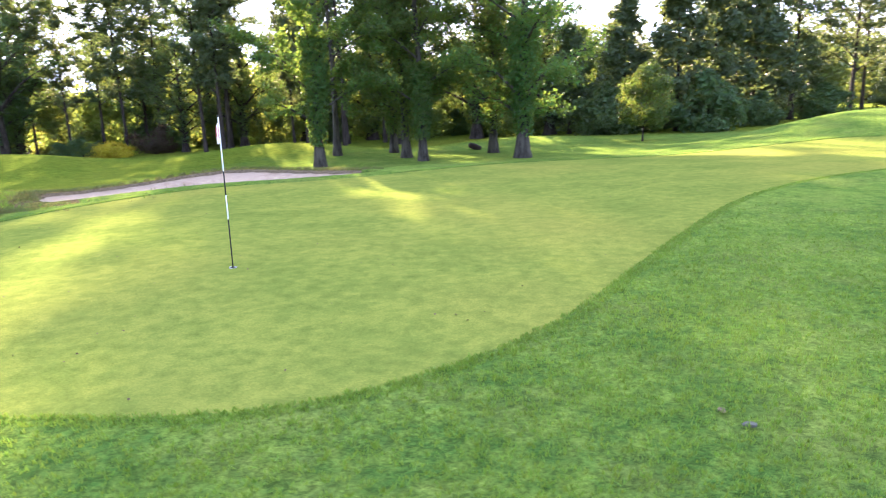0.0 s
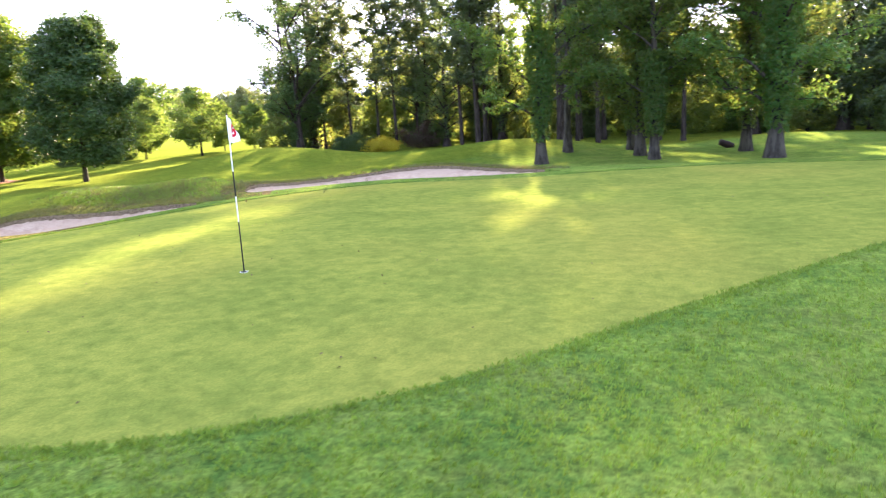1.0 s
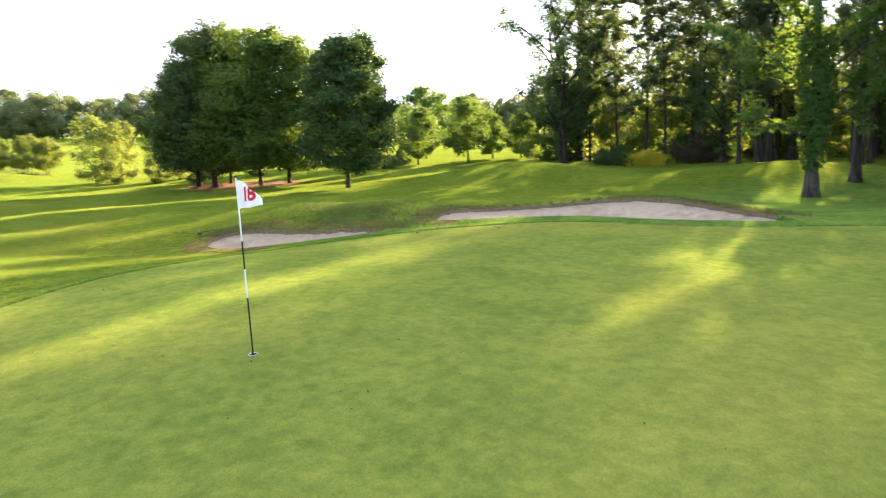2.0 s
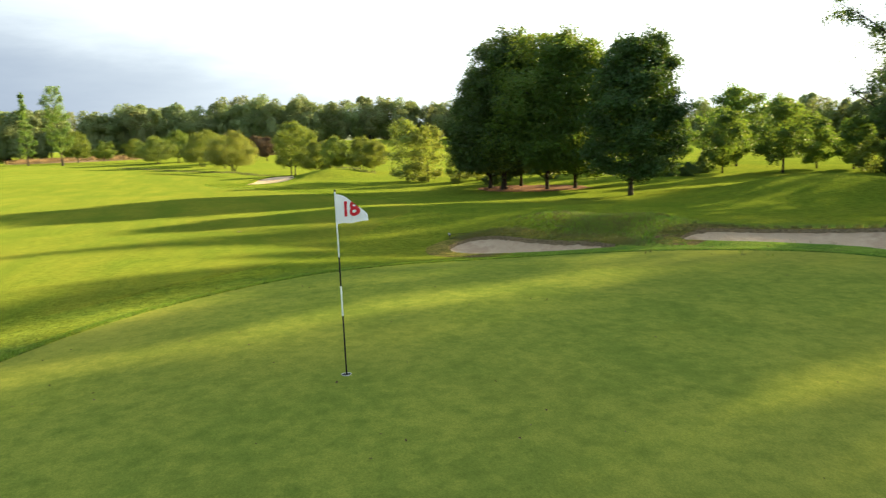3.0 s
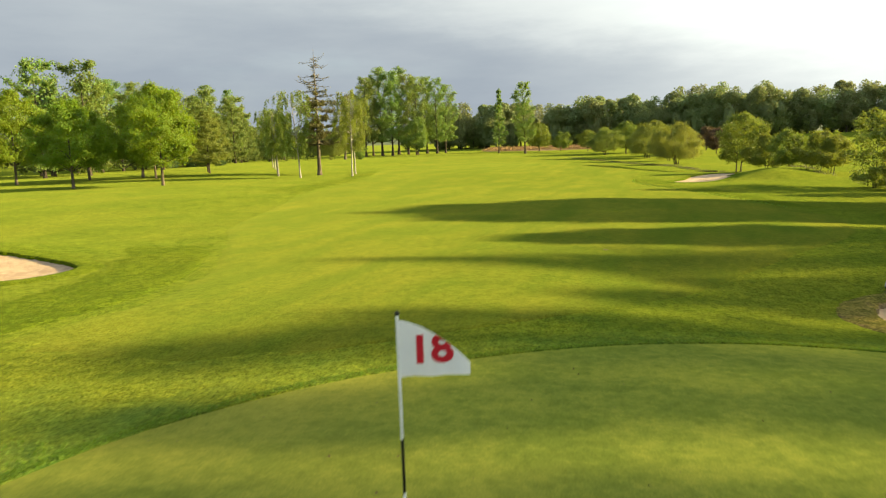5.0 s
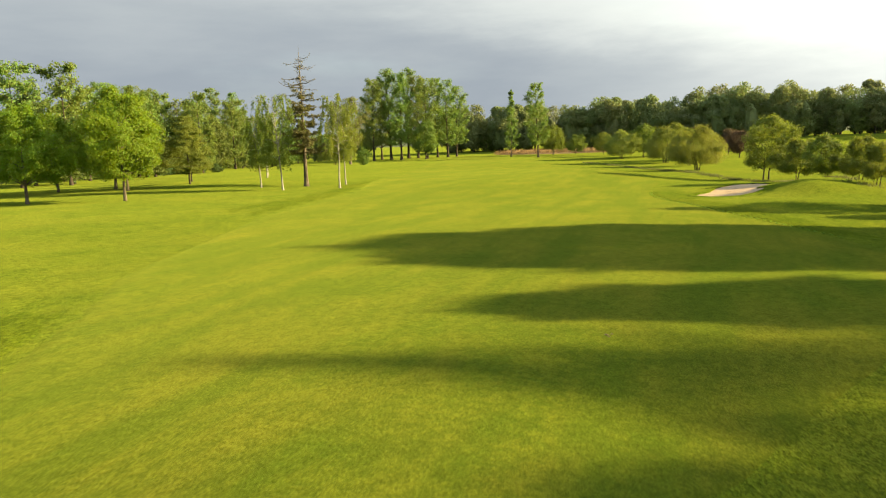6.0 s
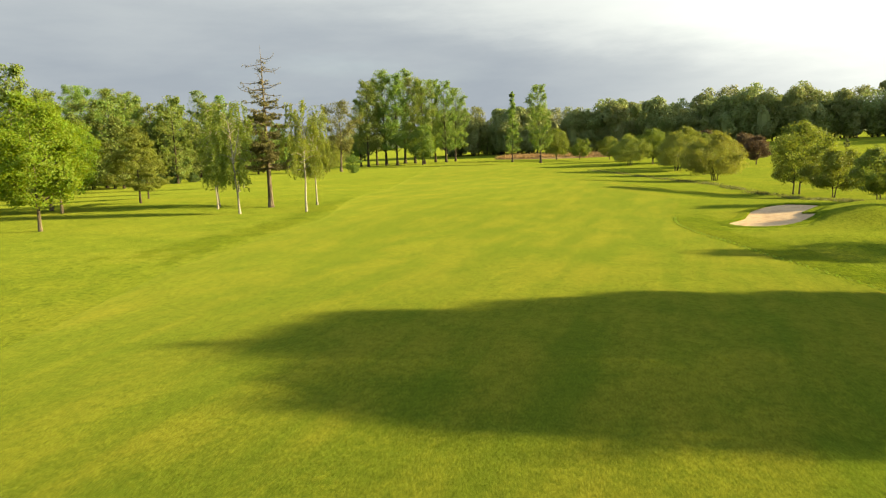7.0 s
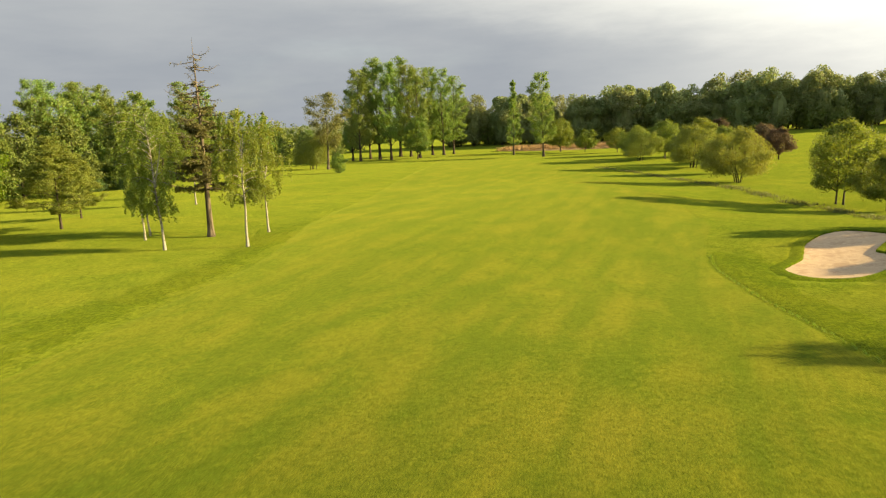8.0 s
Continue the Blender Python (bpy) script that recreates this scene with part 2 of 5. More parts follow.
def plain_build(colour, rough=0.5, metal=0.0, wear=0.25):
    def build(g):
        p = g.node("ShaderNodeTexCoord").outputs["Object"]
        n = g.noise(p, 18.0, 4.0, 0.6)
        worn = tuple(c * 0.7 for c in colour[:3]) + (1.0,)
        return principled(g, g.mix(g.math("MULTIPLY", g.ramp(n, 0.45, 0.7), wear), colour, worn), rough, metal, n, 0.002, 0.3)
    return build


M_WHITE = material("white_paint", plain_build(rgb(0.8, 0.8, 0.78), 0.4))
M_BLACK = material("black_paint", plain_build(rgb(0.012, 0.012, 0.014), 0.4))
M_REDINK = material("red_print", plain_build(rgb(0.55, 0.015, 0.03), 0.7))
# Near-black colour that stands in for shade inside the golf hole.
M_HOLE = material("cup_shade_black", plain_build(rgb(0.02, 0.02, 0.02), 0.9))
M_DARKWOOD = material("dark_weathered_wood", plain_build(rgb(0.028, 0.018, 0.012), 0.9))
M_STONE = material("grey_clod", plain_build(rgb(0.10, 0.098, 0.07), 0.9, 0.0, 0.7))
M_DRYLEAF = material("dry_leaf", plain_build(rgb(0.10, 0.07, 0.03), 0.9, 0.0, 0.6))


def cloth_build(g):
    p = g.node("ShaderNodeTexCoord").outputs["Object"]
    weave = g.noise(p, 160.0, 2.0)
    front = principled(g, g.mix(g.ramp(g.noise(p, 7.0), 0.4, 0.7), rgb(0.90, 0.90, 0.90), rgb(0.84, 0.84, 0.85)), 0.8, 0.0, weave, 0.001, 0.4)
    back = g.node("ShaderNodeBsdfTranslucent", {0: rgb(0.9, 0.9, 0.9)}).outputs[0]
    return g.node("ShaderNodeMixShader", {0: 0.4, 1: front, 2: back}).outputs[0]


M_CLOTH = material("white_flag_cloth", cloth_build)


def water_build(g):
    p = place(g)
    return principled(g, rgb(0.06, 0.07, 0.07), 0.12, 0.0, g.noise(p, 1.5, 3.0), 0.02, 0.2, 0.5)


M_WATER = material("pond_water", water_build)


def far_build(g):
    p = place(g)
    return principled(g, g.mix(g.noise(p, 0.01, 4.0), rgb(0.07, 0.10, 0.05), rgb(0.12, 0.14, 0.07)), 0.95)


M_FAR = material("far_hills", far_build)

# ---- the lie of the land ----
LEVELS = [  # x, y, height of the ground
    (-4, 10, 0), (2, 4, 0), (8, 14, 0.1), (-10, 2, -0.2), (-2, 22, -0.15), (-8, 38, -1.3), (4, 42, -1.2), (-4, 60, -1.9),
    (-30, 62, -2), (-21, 17, -0.85), (-37, 35, -1.7), (-50, 33, -1.9), (-19, -7, -0.5), (-40, 0, -0.7), (-60, -37, -0.15),
    (-78, -26, -0.3), (-82, -46, 0.25), (-81, 14, -1.6), (-122, 23, -2.9), (-152, 14, -2.5), (-229, -31, -0.9), (-248, -75, -0.35),
    (-120, -10, -0.8), (-150, -60, 0), (40, 20, 0.6), (20, -30, 0.3), (-60, 110, -3), (-150, 110, -3), (-330, 75, 2.6), (100, 0, 1),
    (-420, -60, 1.5), (-130, -130, 0.3)]
MOUNDS = [  # x, y, rise, radius
    (-18.0, 15.5, -0.38, 4.5), (21, 35, 1.5, 6.5), (-19.5, 20.3, 0.58, 2.4), (-15.8, 22.0, 0.55, 2.2), (-27, 41, 1.25, 6.5), (-11, 46, 0.9, 6), (-9, 28.5, 0.35, 3),
    (-79, 22, 1.1, 4), (-86, 24.5, 0.9, 4.5), (-66, 18, 0.45, 4), (-19, -13, 0.5, 3.5), (-45, -22, 0.35, 7), (5, 52, 0.5, 6)]


def land(x, y):
    """Ground height at x, y (arrays)."""
    x, y = np.asarray(x, float), np.asarray(y, float)
    total, weight = np.zeros(x.shape), np.zeros(x.shape)
    for lx, ly, lz in LEVELS:
        w = 1.0 / ((x - lx) ** 2 + (y - ly) ** 2 + 25.0) ** 1.5
        total, weight = total + w * lz, weight + w
    z = total / weight
    for mx, my, rise, r in MOUNDS:
        z = z + rise * np.exp(-((x - mx) ** 2 + (y - my) ** 2) / (r * r))
    return z


def height(x, y):
    return float(land(np.array([x]), np.array([y]))[0])


def closed_curve(corners, n):
    """A smooth closed outline through a few corners."""
    c, out = np.array(corners, float), []
    k = len(c)
    for i in range(k):
        p0, p1, p2, p3 = c[i - 1], c[i], c[(i + 1) % k], c[(i + 2) % k]
        for s in np.linspace(0, 1, max(2, n // k), endpoint=False):
            out.append(0.5 * (2 * p1 + (p2 - p0) * s + (2 * p0 - 5 * p1 + 4 * p2 - p3) * s * s + (3 * p1 - p0 - 3 * p2 + p3) * s ** 3))
    return np.array(out)


def outward(line):
    d = np.roll(line, -1, 0) - np.roll(line, 1, 0)
    n = np.stack([d[:, 1], -d[:, 0]], 1) / np.maximum(np.linalg.norm(d, axis=1, keepdims=True), 1e-6)
    area = np.sum(line[:, 0] * np.roll(line[:, 1], -1) - np.roll(line[:, 0], -1) * line[:, 1])
    return n if area > 0 else -n


def inside_depth(line, x, y):
    """How far points lie inside an outline (negative: outside)."""
    p = np.stack([np.ravel(x), np.ravel(y)], 1)
    a, b = line, np.roll(line, -1, 0)
    best, odd = np.full(len(p), 1e9), np.zeros(len(p), bool)
    for (ax, ay), (bx, by) in zip(a, b):
        ex, ey = bx - ax, by - ay
        s = np.clip(((p[:, 0] - ax) * ex + (p[:, 1] - ay) * ey) / (ex * ex + ey * ey + 1e-9), 0, 1)
        best = np.minimum(best, np.hypot(p[:, 0] - ax - s * ex, p[:, 1] - ay - s * ey))
        if ay != by:
            odd ^= ((ay > p[:, 1]) != (by > p[:, 1])) & (p[:, 0] < ax + (p[:, 1] - ay) / (by - ay) * ex)
    return np.where(odd, best, -best).reshape(np.shape(x))


GREEN = closed_curve([(-4.0, 4.85), (-2.4, 4.75), (-1.0, 5.3), (0.4, 6.6), (1.9, 8.9), (3.0, 10.6), (4.6, 12.9), (6.3, 14.8), (8.4, 16.5),
                      (11.3, 18.2), (16, 20.5), (19, 24.5), (17, 29), (11, 30.5), (5, 28.8), (0, 24.8), (-3.9, 22.3), (-8.0, 21.7), (-10.6, 19.6), (-12.3, 16.8),
                      (-12.8, 14.0), (-12.0, 11.4), (-10.6, 9.0), (-8.7, 6.8), (-6.8, 5.5), (-5.4, 5.0)], 208)
BUNKER_A = closed_curve([(-17.3, 15.8), (-18.9, 16.1), (-19.5, 16.95), (-19.2, 17.6), (-18.0, 18.2), (-15.4, 18.95), (-13.6, 19.2), (-12.55, 18.85), (-13.2, 17.4), (-14.8, 16.5)], 84)
BUNKER_B = closed_curve([(-12.5, 20.9), (-13.5, 22.6), (-12.6, 25.6), (-9.8, 27.0), (-7.0, 26.8), (-4.6, 25.4), (-2.7, 23.9), (-4.2, 22.95), (-6.2, 22.6), (-8.4, 22.7), (-10.6, 21.9)], 90)
BUNKER_C = closed_curve([(-16.0, -6.5), (-17.9, -6.6), (-18.8, -8.6), (-18.6, -11.2), (-16.6, -12.4), (-14.8, -10.4), (-15.0, -7.8)], 84)
BUNKER_D = closed_curve([(-75.2, 13.2), (-77.6, 12.1), (-81.0, 13.5), (-86.3, 14.4), (-91.5, 16.4), (-93.5, 18.6), (-91.0, 20.6), (-87.0, 19.6), (-83.0, 18.0), (-80, 18.6), (-77.0, 17.2), (-75.2, 15.2)], 96)
FAIRWAY_X = [-8, -9.3, -12, -15, -19, -22.3, -30, -40, -50, -60, -70, -78, -87, -96, -112, -130, -165, -230, -262]
FAIRWAY_L = [-0.9, -0.8, -0.4, -0.8, -2.7, -4.7, -9.5, -13, -16.2, -17.6, -19, -21.5, -25, -27.5, -31, -36, -44, -62, -69]
FAIRWAY_R = [3.5, 5.2, 8.3, 10.6, 12.3, 14.0, 18.5, 20.3, 17, 13, 10, 8.2, 8.3, 9.0, 6.5, 1.0, -9.5, -42, -64]
FX = np.concatenate([np.linspace(-8, -100, 130), np.linspace(-101, -262, 60)])
F_LOW, F_HIGH = (np.convolve(np.pad(np.interp(-FX, [-v for v in FAIRWAY_X], e), 3, "edge"), np.ones(7) / 7, "valid") for e in (FAIRWAY_L, FAIRWAY_R))


def clear_of(x, y):
    """How deep the ground sheet is sunk below the mown turf and sand laid over it."""
    sink = np.zeros(np.shape(x))
    for line, reach, depth in ((GREEN, 0.55, 0.10), (BUNKER_A, 0.3, 0.75), (BUNKER_B, 0.3, 0.75), (BUNKER_C, 0.3, 0.75), (BUNKER_D, 0.4, 0.9)):
        near = (x > line[:, 0].min() - 2) & (x < line[:, 0].max() + 2) & (y > line[:, 1].min() - 2) & (y < line[:, 1].max() + 2)
        if near.any():
            d = inside_depth(line, x[near], y[near])
            sink[near] = np.maximum(sink[near], depth * np.clip((d + reach) / 0.25, 0, 1))
    f = np.minimum(y - np.interp(-x, -FX, F_LOW), np.interp(-x, -FX, F_HIGH) - y)
    f = np.minimum(f, np.minimum(-8 - x, x + 262))
    return np.maximum(sink, 0.12 * np.clip((f - 1.2) / 1.0, 0, 1))


def mesh_from(name, verts, faces, mats, smooth=True, ids=None):
    me = bpy.data.meshes.new(name)
    verts, faces = np.asarray(verts, np.float32), np.asarray(faces, np.int32)
    k = faces.shape[1]
    me.vertices.add(len(verts))
    me.vertices.foreach_set("co", verts.ravel())
    me.loops.add(faces.size)
    me.loops.foreach_set("vertex_index", faces.ravel())
    me.polygons.add(len(faces))
    me.polygons.foreach_set("loop_start", np.arange(0, faces.size, k, dtype=np.int32))
    me.polygons.foreach_set("use_smooth", np.full(len(faces), smooth))
    for m in (mats if isinstance(mats, (list, tuple)) else [mats]):
        me.materials.append(m)
    if ids is not None:
        me.polygons.foreach_set("material_index", np.asarray(ids, np.int32))
    me.update(calc_edges=True)
    me.validate()
    return me


def grid_faces(rows, cols, wrap=False):
    i, j = np.meshgrid(np.arange(rows - 1), np.arange(cols if wrap else cols - 1), indexing="ij")
    k = (j + 1) % cols
    return np.stack([i * cols + j, i * cols + k, (i + 1) * cols + k, (i + 1) * cols + j], -1).reshape(-1, 4)


def part(name, data, parent, label="", at=(0, 0, 0)):
    """One mesh object under a thing or under a part."""
    ob = new(name, data)
    ob.parent, ob.location = parent, at
    if label:
        tagged(ob, label)
    return ob


def steps(*runs):
    out = []
    for a, b, d in runs:
        out += list(np.arange(a, b, d))
    return np.array(out + [runs[-1][1]])


gx = steps((-2600, -600, 250), (-600, -260, 20), (-260, -96, 4), (-96, -24, 1.2), (-24, 24, 0.5), (24, 60, 3), (60, 200, 20), (200, 2600, 300))
gy = steps((-2600, -400, 275), (-400, -80, 20), (-80, -20, 3), (-20, 32, 0.5), (32, 60, 1.0), (60, 120, 5), (120, 400, 20), (400, 2600, 275))
GX, GY = np.meshgrid(gx, gy, indexing="ij")
GZ = land(GX, GY) - clear_of(GX, GY)
far = np.clip((np.hypot(GX, GY) - 500) / 1500, 0, 1)
GZ = GZ + 6 * far
ground = new("ground", mesh_from("ground", np.stack([GX, GY, GZ], -1).reshape(-1, 3), grid_faces(len(gx), len(gy))[:, ::-1], M_ROUGH))
tagged(ground, "rolling golf course rough of longer uneven grass", "grass", kind="structure")


def dish(line, rings, profile):
    """A sheet that fills an outline, its height above the land given by the depth inside."""
    mid = line.mean(0)
    s = np.linspace(0.0004, 1, rings)[:, None, None]
    pts = mid + (line - mid)[None] * s
    x, y = pts[..., 0], pts[..., 1]
    z = land(x, y) + profile(x, y, np.broadcast_to(s[..., 0], x.shape))
    return np.stack([x, y, z], -1).reshape(-1, 3), grid_faces(rings, len(line), True)


v, f = dish(GREEN, 60, lambda x, y, s: 0.0 * x)
green = new("putting_green", mesh_from("putting_green", v, f, M_GREEN))
tagged(green, "smooth closely mown putting green with small dark specks", "putting green", kind="structure")


def rim(line, inner, outer, lift, drop, rough, seed):
    """A band of turf round an outline: a small upright edge inside, sloping into the land outside."""
    rng, n = np.random.default_rng(seed), outward(line)
    wob = np.convolve(np.tile(rng.normal(0, 1, len(line)), 3), np.ones(3) / 3, "same")[len(line):2 * len(line)] * rough
    rows = []
    for off, z in ((inner, -drop), (inner + 0.02, lift * 0.75), (inner + 0.07, lift), (inner + 0.3 * (outer - inner), lift), (inner + 0.7 * (outer - inner), lift * 0.5), (outer, -0.06)):
        p = line + n * (off + wob[:, None] * (1.0 if z > 0 else 0.9))
        rows.append(np.concatenate([p, (land(p[:, 0], p[:, 1]) + z)[:, None]], 1))
    return np.concatenate(rows), grid_faces(len(rows), len(line), True)


v, f = rim(closed_curve(GREEN[::4], 416), -0.01, 1.3, 0.020, 0.03, 0.012, 3)
fringe = new("fringe", mesh_from("fringe", v, f, M_ROUGH))
tagged(fringe, "raised band of longer dark green grass round the putting green", "grass", kind="structure")

# fairway and first cut: mown strips between their edges


def strip(xs, low, high, cols, lift):
    s = np.linspace(0, 1, cols)
    X = np.repeat(xs[:, None], cols, 1)
    Y = low[:, None] + (high - low)[:, None] * s[None]
    edge = np.minimum(s, 1 - s)[None] * (high - low)[:, None]
    Z = land(X, Y) + lift - (lift + 0.08) * np.clip(1 - edge / 0.4, 0, 1)
    Z[0], Z[-1] = Z[0] - 0.15, Z[-1] - 0.15
    return np.stack([X, Y, Z], -1).reshape(-1, 3), grid_faces(len(xs), cols)


def ragged(X, Y):
    """A patchy wavering between -1 and 1 that breaks up mown edges."""
    return (np.sin(X * 1.9 + 2 * np.sin(Y * 1.3)) + np.sin(Y * 2.7 + 2 * np.sin(X * 0.8)) + np.sin(X * 5.1 - Y * 4.3)) / 3


def soft_strip(xs, low, high, cols, lift, start, fade_low, fade_high):
    """A mown strip whose edges sink into the turf beside it over some width, unevenly."""
    s = np.linspace(0, 1, cols)
    X, Y = np.repeat(xs[:, None], cols, 1), low[:, None] + (high - low)[:, None] * s[None]
    w = (high - low)[:, None]
    edge = np.minimum(np.minimum(s[None] * w / fade_low, (1 - s[None]) * w / fade_high), np.minimum(np.abs(X - xs[0]), np.abs(X - xs[-1])) / start)
    Z = land(X, Y) + lift - 0.10 * np.clip(1 - edge + 0.25 * ragged(X, Y) * (edge < 1.2), 0, 1) ** 1.5
    Z[-1] -= 0.15
    return np.stack([X, Y, Z], -1).reshape(-1, 3), grid_faces(len(xs), cols)


fairway = new("fairway", mesh_from("fairway", *soft_strip(FX, F_LOW, F_HIGH, 121, 0.03, 3.0, 1.0, 0.5), M_FAIRWAY))
tagged(fairway, "broad mown fairway of short yellow-green grass", "fairway", kind="structure")
wide = 5.2 + 0.9 * np.sin(FX * 0.11)
narrow = 3.5 + 0.3 * np.sin(FX * 0.3)
cut_left = new("first_cut", mesh_from("first_cut", *soft_strip(FX[44:128], (F_LOW - wide)[44:128], F_LOW[44:128] + 0.6, 31, 0.045, 30.0, 3.4, 2.4), M_CUT))
cut_right = new("first_cut", mesh_from("first_cut", *soft_strip(FX[48:113], F_HIGH[48:113] - 0.1, (F_HIGH + narrow)[48:113], 31, 0.045, 12.0, 0.6, 1.8), M_CUT))
cut_bunker = new("first_cut", mesh_from("first_cut", *soft_strip(FX[:24], F_LOW[:24] - 4.2, F_LOW[:24] + 0.1, 27, 0.05, 4.0, 2.0, 0.4), M_CUT))
for ob in (cut_left, cut_right, cut_bunker):
    tagged(ob, "strip of darker longer grass edging the fairway", "grass", kind="structure")


def bunker(line, depth, seed, label):
    def profile(x, y, s):
        n = np.sin(x * 1.3 + seed) * np.cos(y * 1.1 - seed) * 0.02
        return -0.06 - depth * np.clip((1 - s) / 0.45, 0, 1) ** 0.8 + n * (1 - s)
    v, f = dish(line, 22, profile)
    ob = new("bunker", mesh_from("bunker", v, f, M_SAND))
    tagged(ob, label, "bunker", kind="structure")
    edge = closed_curve(line[::4], 4 * len(line))
    v, f = rim(edge, -0.06, 1.0, 0.055, depth + 0.05, 0.03, seed)
    ids = np.zeros(len(f), int)
    if depth > 0.2:
        ids[:len(edge)] = 1
        facing = inside_depth(GREEN, edge[:, 0], edge[:, 1]) > -1.9
        ids[np.tile(facing, 5)] = 2
    part("lip", mesh_from("lip", v, f, [M_BANK if depth > 0.2 else M_CUT, M_EARTH, M_ROUGH], True, ids), ob, "ragged grass lip above the sand")
    return ob


bunker(BUNKER_A, 0.28, 1, "shallow sand bunker with a grassy bank, beside the green")
bunker(BUNKER_B, 0.46, 2, "long curved sand bunker with a grassy bank, behind the green")
bunker(BUNKER_C, 0.16, 3, "pale sunlit sand bunker in the rough")
bunker(BUNKER_D, 0.07, 4, "irregular pale sand bunker beside the fairway")

# ---- growing things ----


def tube(path, radii, sides):
    """A tapered round stem along a path."""
    path, radii = np.asarray(path, float), np.asarray(radii, float)
    d = np.gradient(path, axis=0)
    d /= np.maximum(np.linalg.norm(d, axis=1, keepdims=True), 1e-9)
    ref = np.where(np.abs(d[:, 2:3]) > 0.9, np.array([[1.0, 0, 0]]), np.array([[0, 0, 1.0]]))
    u = np.cross(d, ref)
    u /= np.maximum(np.linalg.norm(u, axis=1, keepdims=True), 1e-9)
    w = np.cross(d, u)
    a = np.linspace(0, 2 * np.pi, sides, endpoint=False)
    ring = path[:, None] + radii[:, None, None] * (u[:, None] * np.cos(a)[None, :, None] + w[:, None] * np.sin(a)[None, :, None])
    return ring.reshape(-1, 3), grid_faces(len(path), sides, True)


class Soup:
    """Collects pieces of one mesh."""

    def __init__(self):
        self.v, self.f, self.n = [], [], 0

    def add(self, v, f):
        self.v.append(v), self.f.append(np.asarray(f) + self.n)
        self.n += len(v)

    def weld(self, to):
        """Ties the newest piece to the nearest corners of an earlier one."""
        new_v, old_v = self.v[-1], np.concatenate(self.v[:-1])
        near = np.argsort(np.sum((old_v - new_v[0]) ** 2, 1))[:2]
        first = self.n - len(new_v)
        self.f.append(np.array([[first, first + 1, near[0], near[1]]]))

    def mesh(self, name, mat, smooth=True):
        return mesh_from(name, np.concatenate(self.v), np.concatenate(self.f), mat, smooth)


def unit(v):
    return v / np.maximum(np.linalg.norm(v, axis=1, keepdims=True), 1e-9)


def leaf_cards(pos, normal, size, rng, slim=0.62):
    """Small folded leaves or sprays, four corners each."""
    n = len(pos)
    normal = unit(normal)
    side = unit(np.cross(normal, rng.normal(size=(n, 3))))
    along = np.cross(normal, side)
    s = size * rng.uniform(0.6, 1.3, n)
    L, W = (along * s[:, None]), (side * (s * slim * rng.uniform(0.7, 1.2, n))[:, None] * 0.5)
    fold = normal * (s * 0.16)[:, None]
    v = np.stack([pos - 0.5 * L, pos + W + fold - 0.08 * L, pos + 0.5 * L - fold * 0.5, pos - W + fold + 0.05 * L], 1).reshape(-1, 3)
    return v, np.arange(4 * n).reshape(-1, 4)


PROFILES = {
    "round": lambda u: np.sin(np.pi * np.clip(u * 0.86 + 0.12, 0, 1)) ** 0.65,
    "dome": lambda u: np.clip(1.15 - u ** 2.2, 0.12, 1) * np.clip(0.72 + u * 1.3, 0, 1),
    "column": lambda u: np.sin(np.pi * np.clip(u * 0.82 + 0.15, 0, 1)) ** 0.4,
    "cone": lambda u: np.clip(1.05 - u, 0.06, 1) ** 0.8 * np.clip(0.5 + u * 4, 0, 1),
    "skirt": lambda u: np.clip(1.02 - u, 0.02, 1) ** 0.44 * np.clip(0.8 + u * 1.4, 0, 1),
    "broad": lambda u: np.clip(1.02 - u, 0.02, 1) ** 0.3 * np.clip(0.8 + u * 1.4, 0, 1),
    "vase": lambda u: np.clip(0.35 + u * 1.1, 0, 1) * np.clip((1.08 - u) * 3.2, 0, 1) ** 0.6,
}


def stem_path(rng, H, lean, bend, n=11):
    s = np.linspace(0, 1, n) ** 1.7
    wig = np.cumsum(rng.normal(0, bend, (n, 2)), 0) * s[:, None]
    return np.stack([lean[0] * s * H + wig[:, 0], lean[1] * s * H + wig[:, 1], s * H], 1)


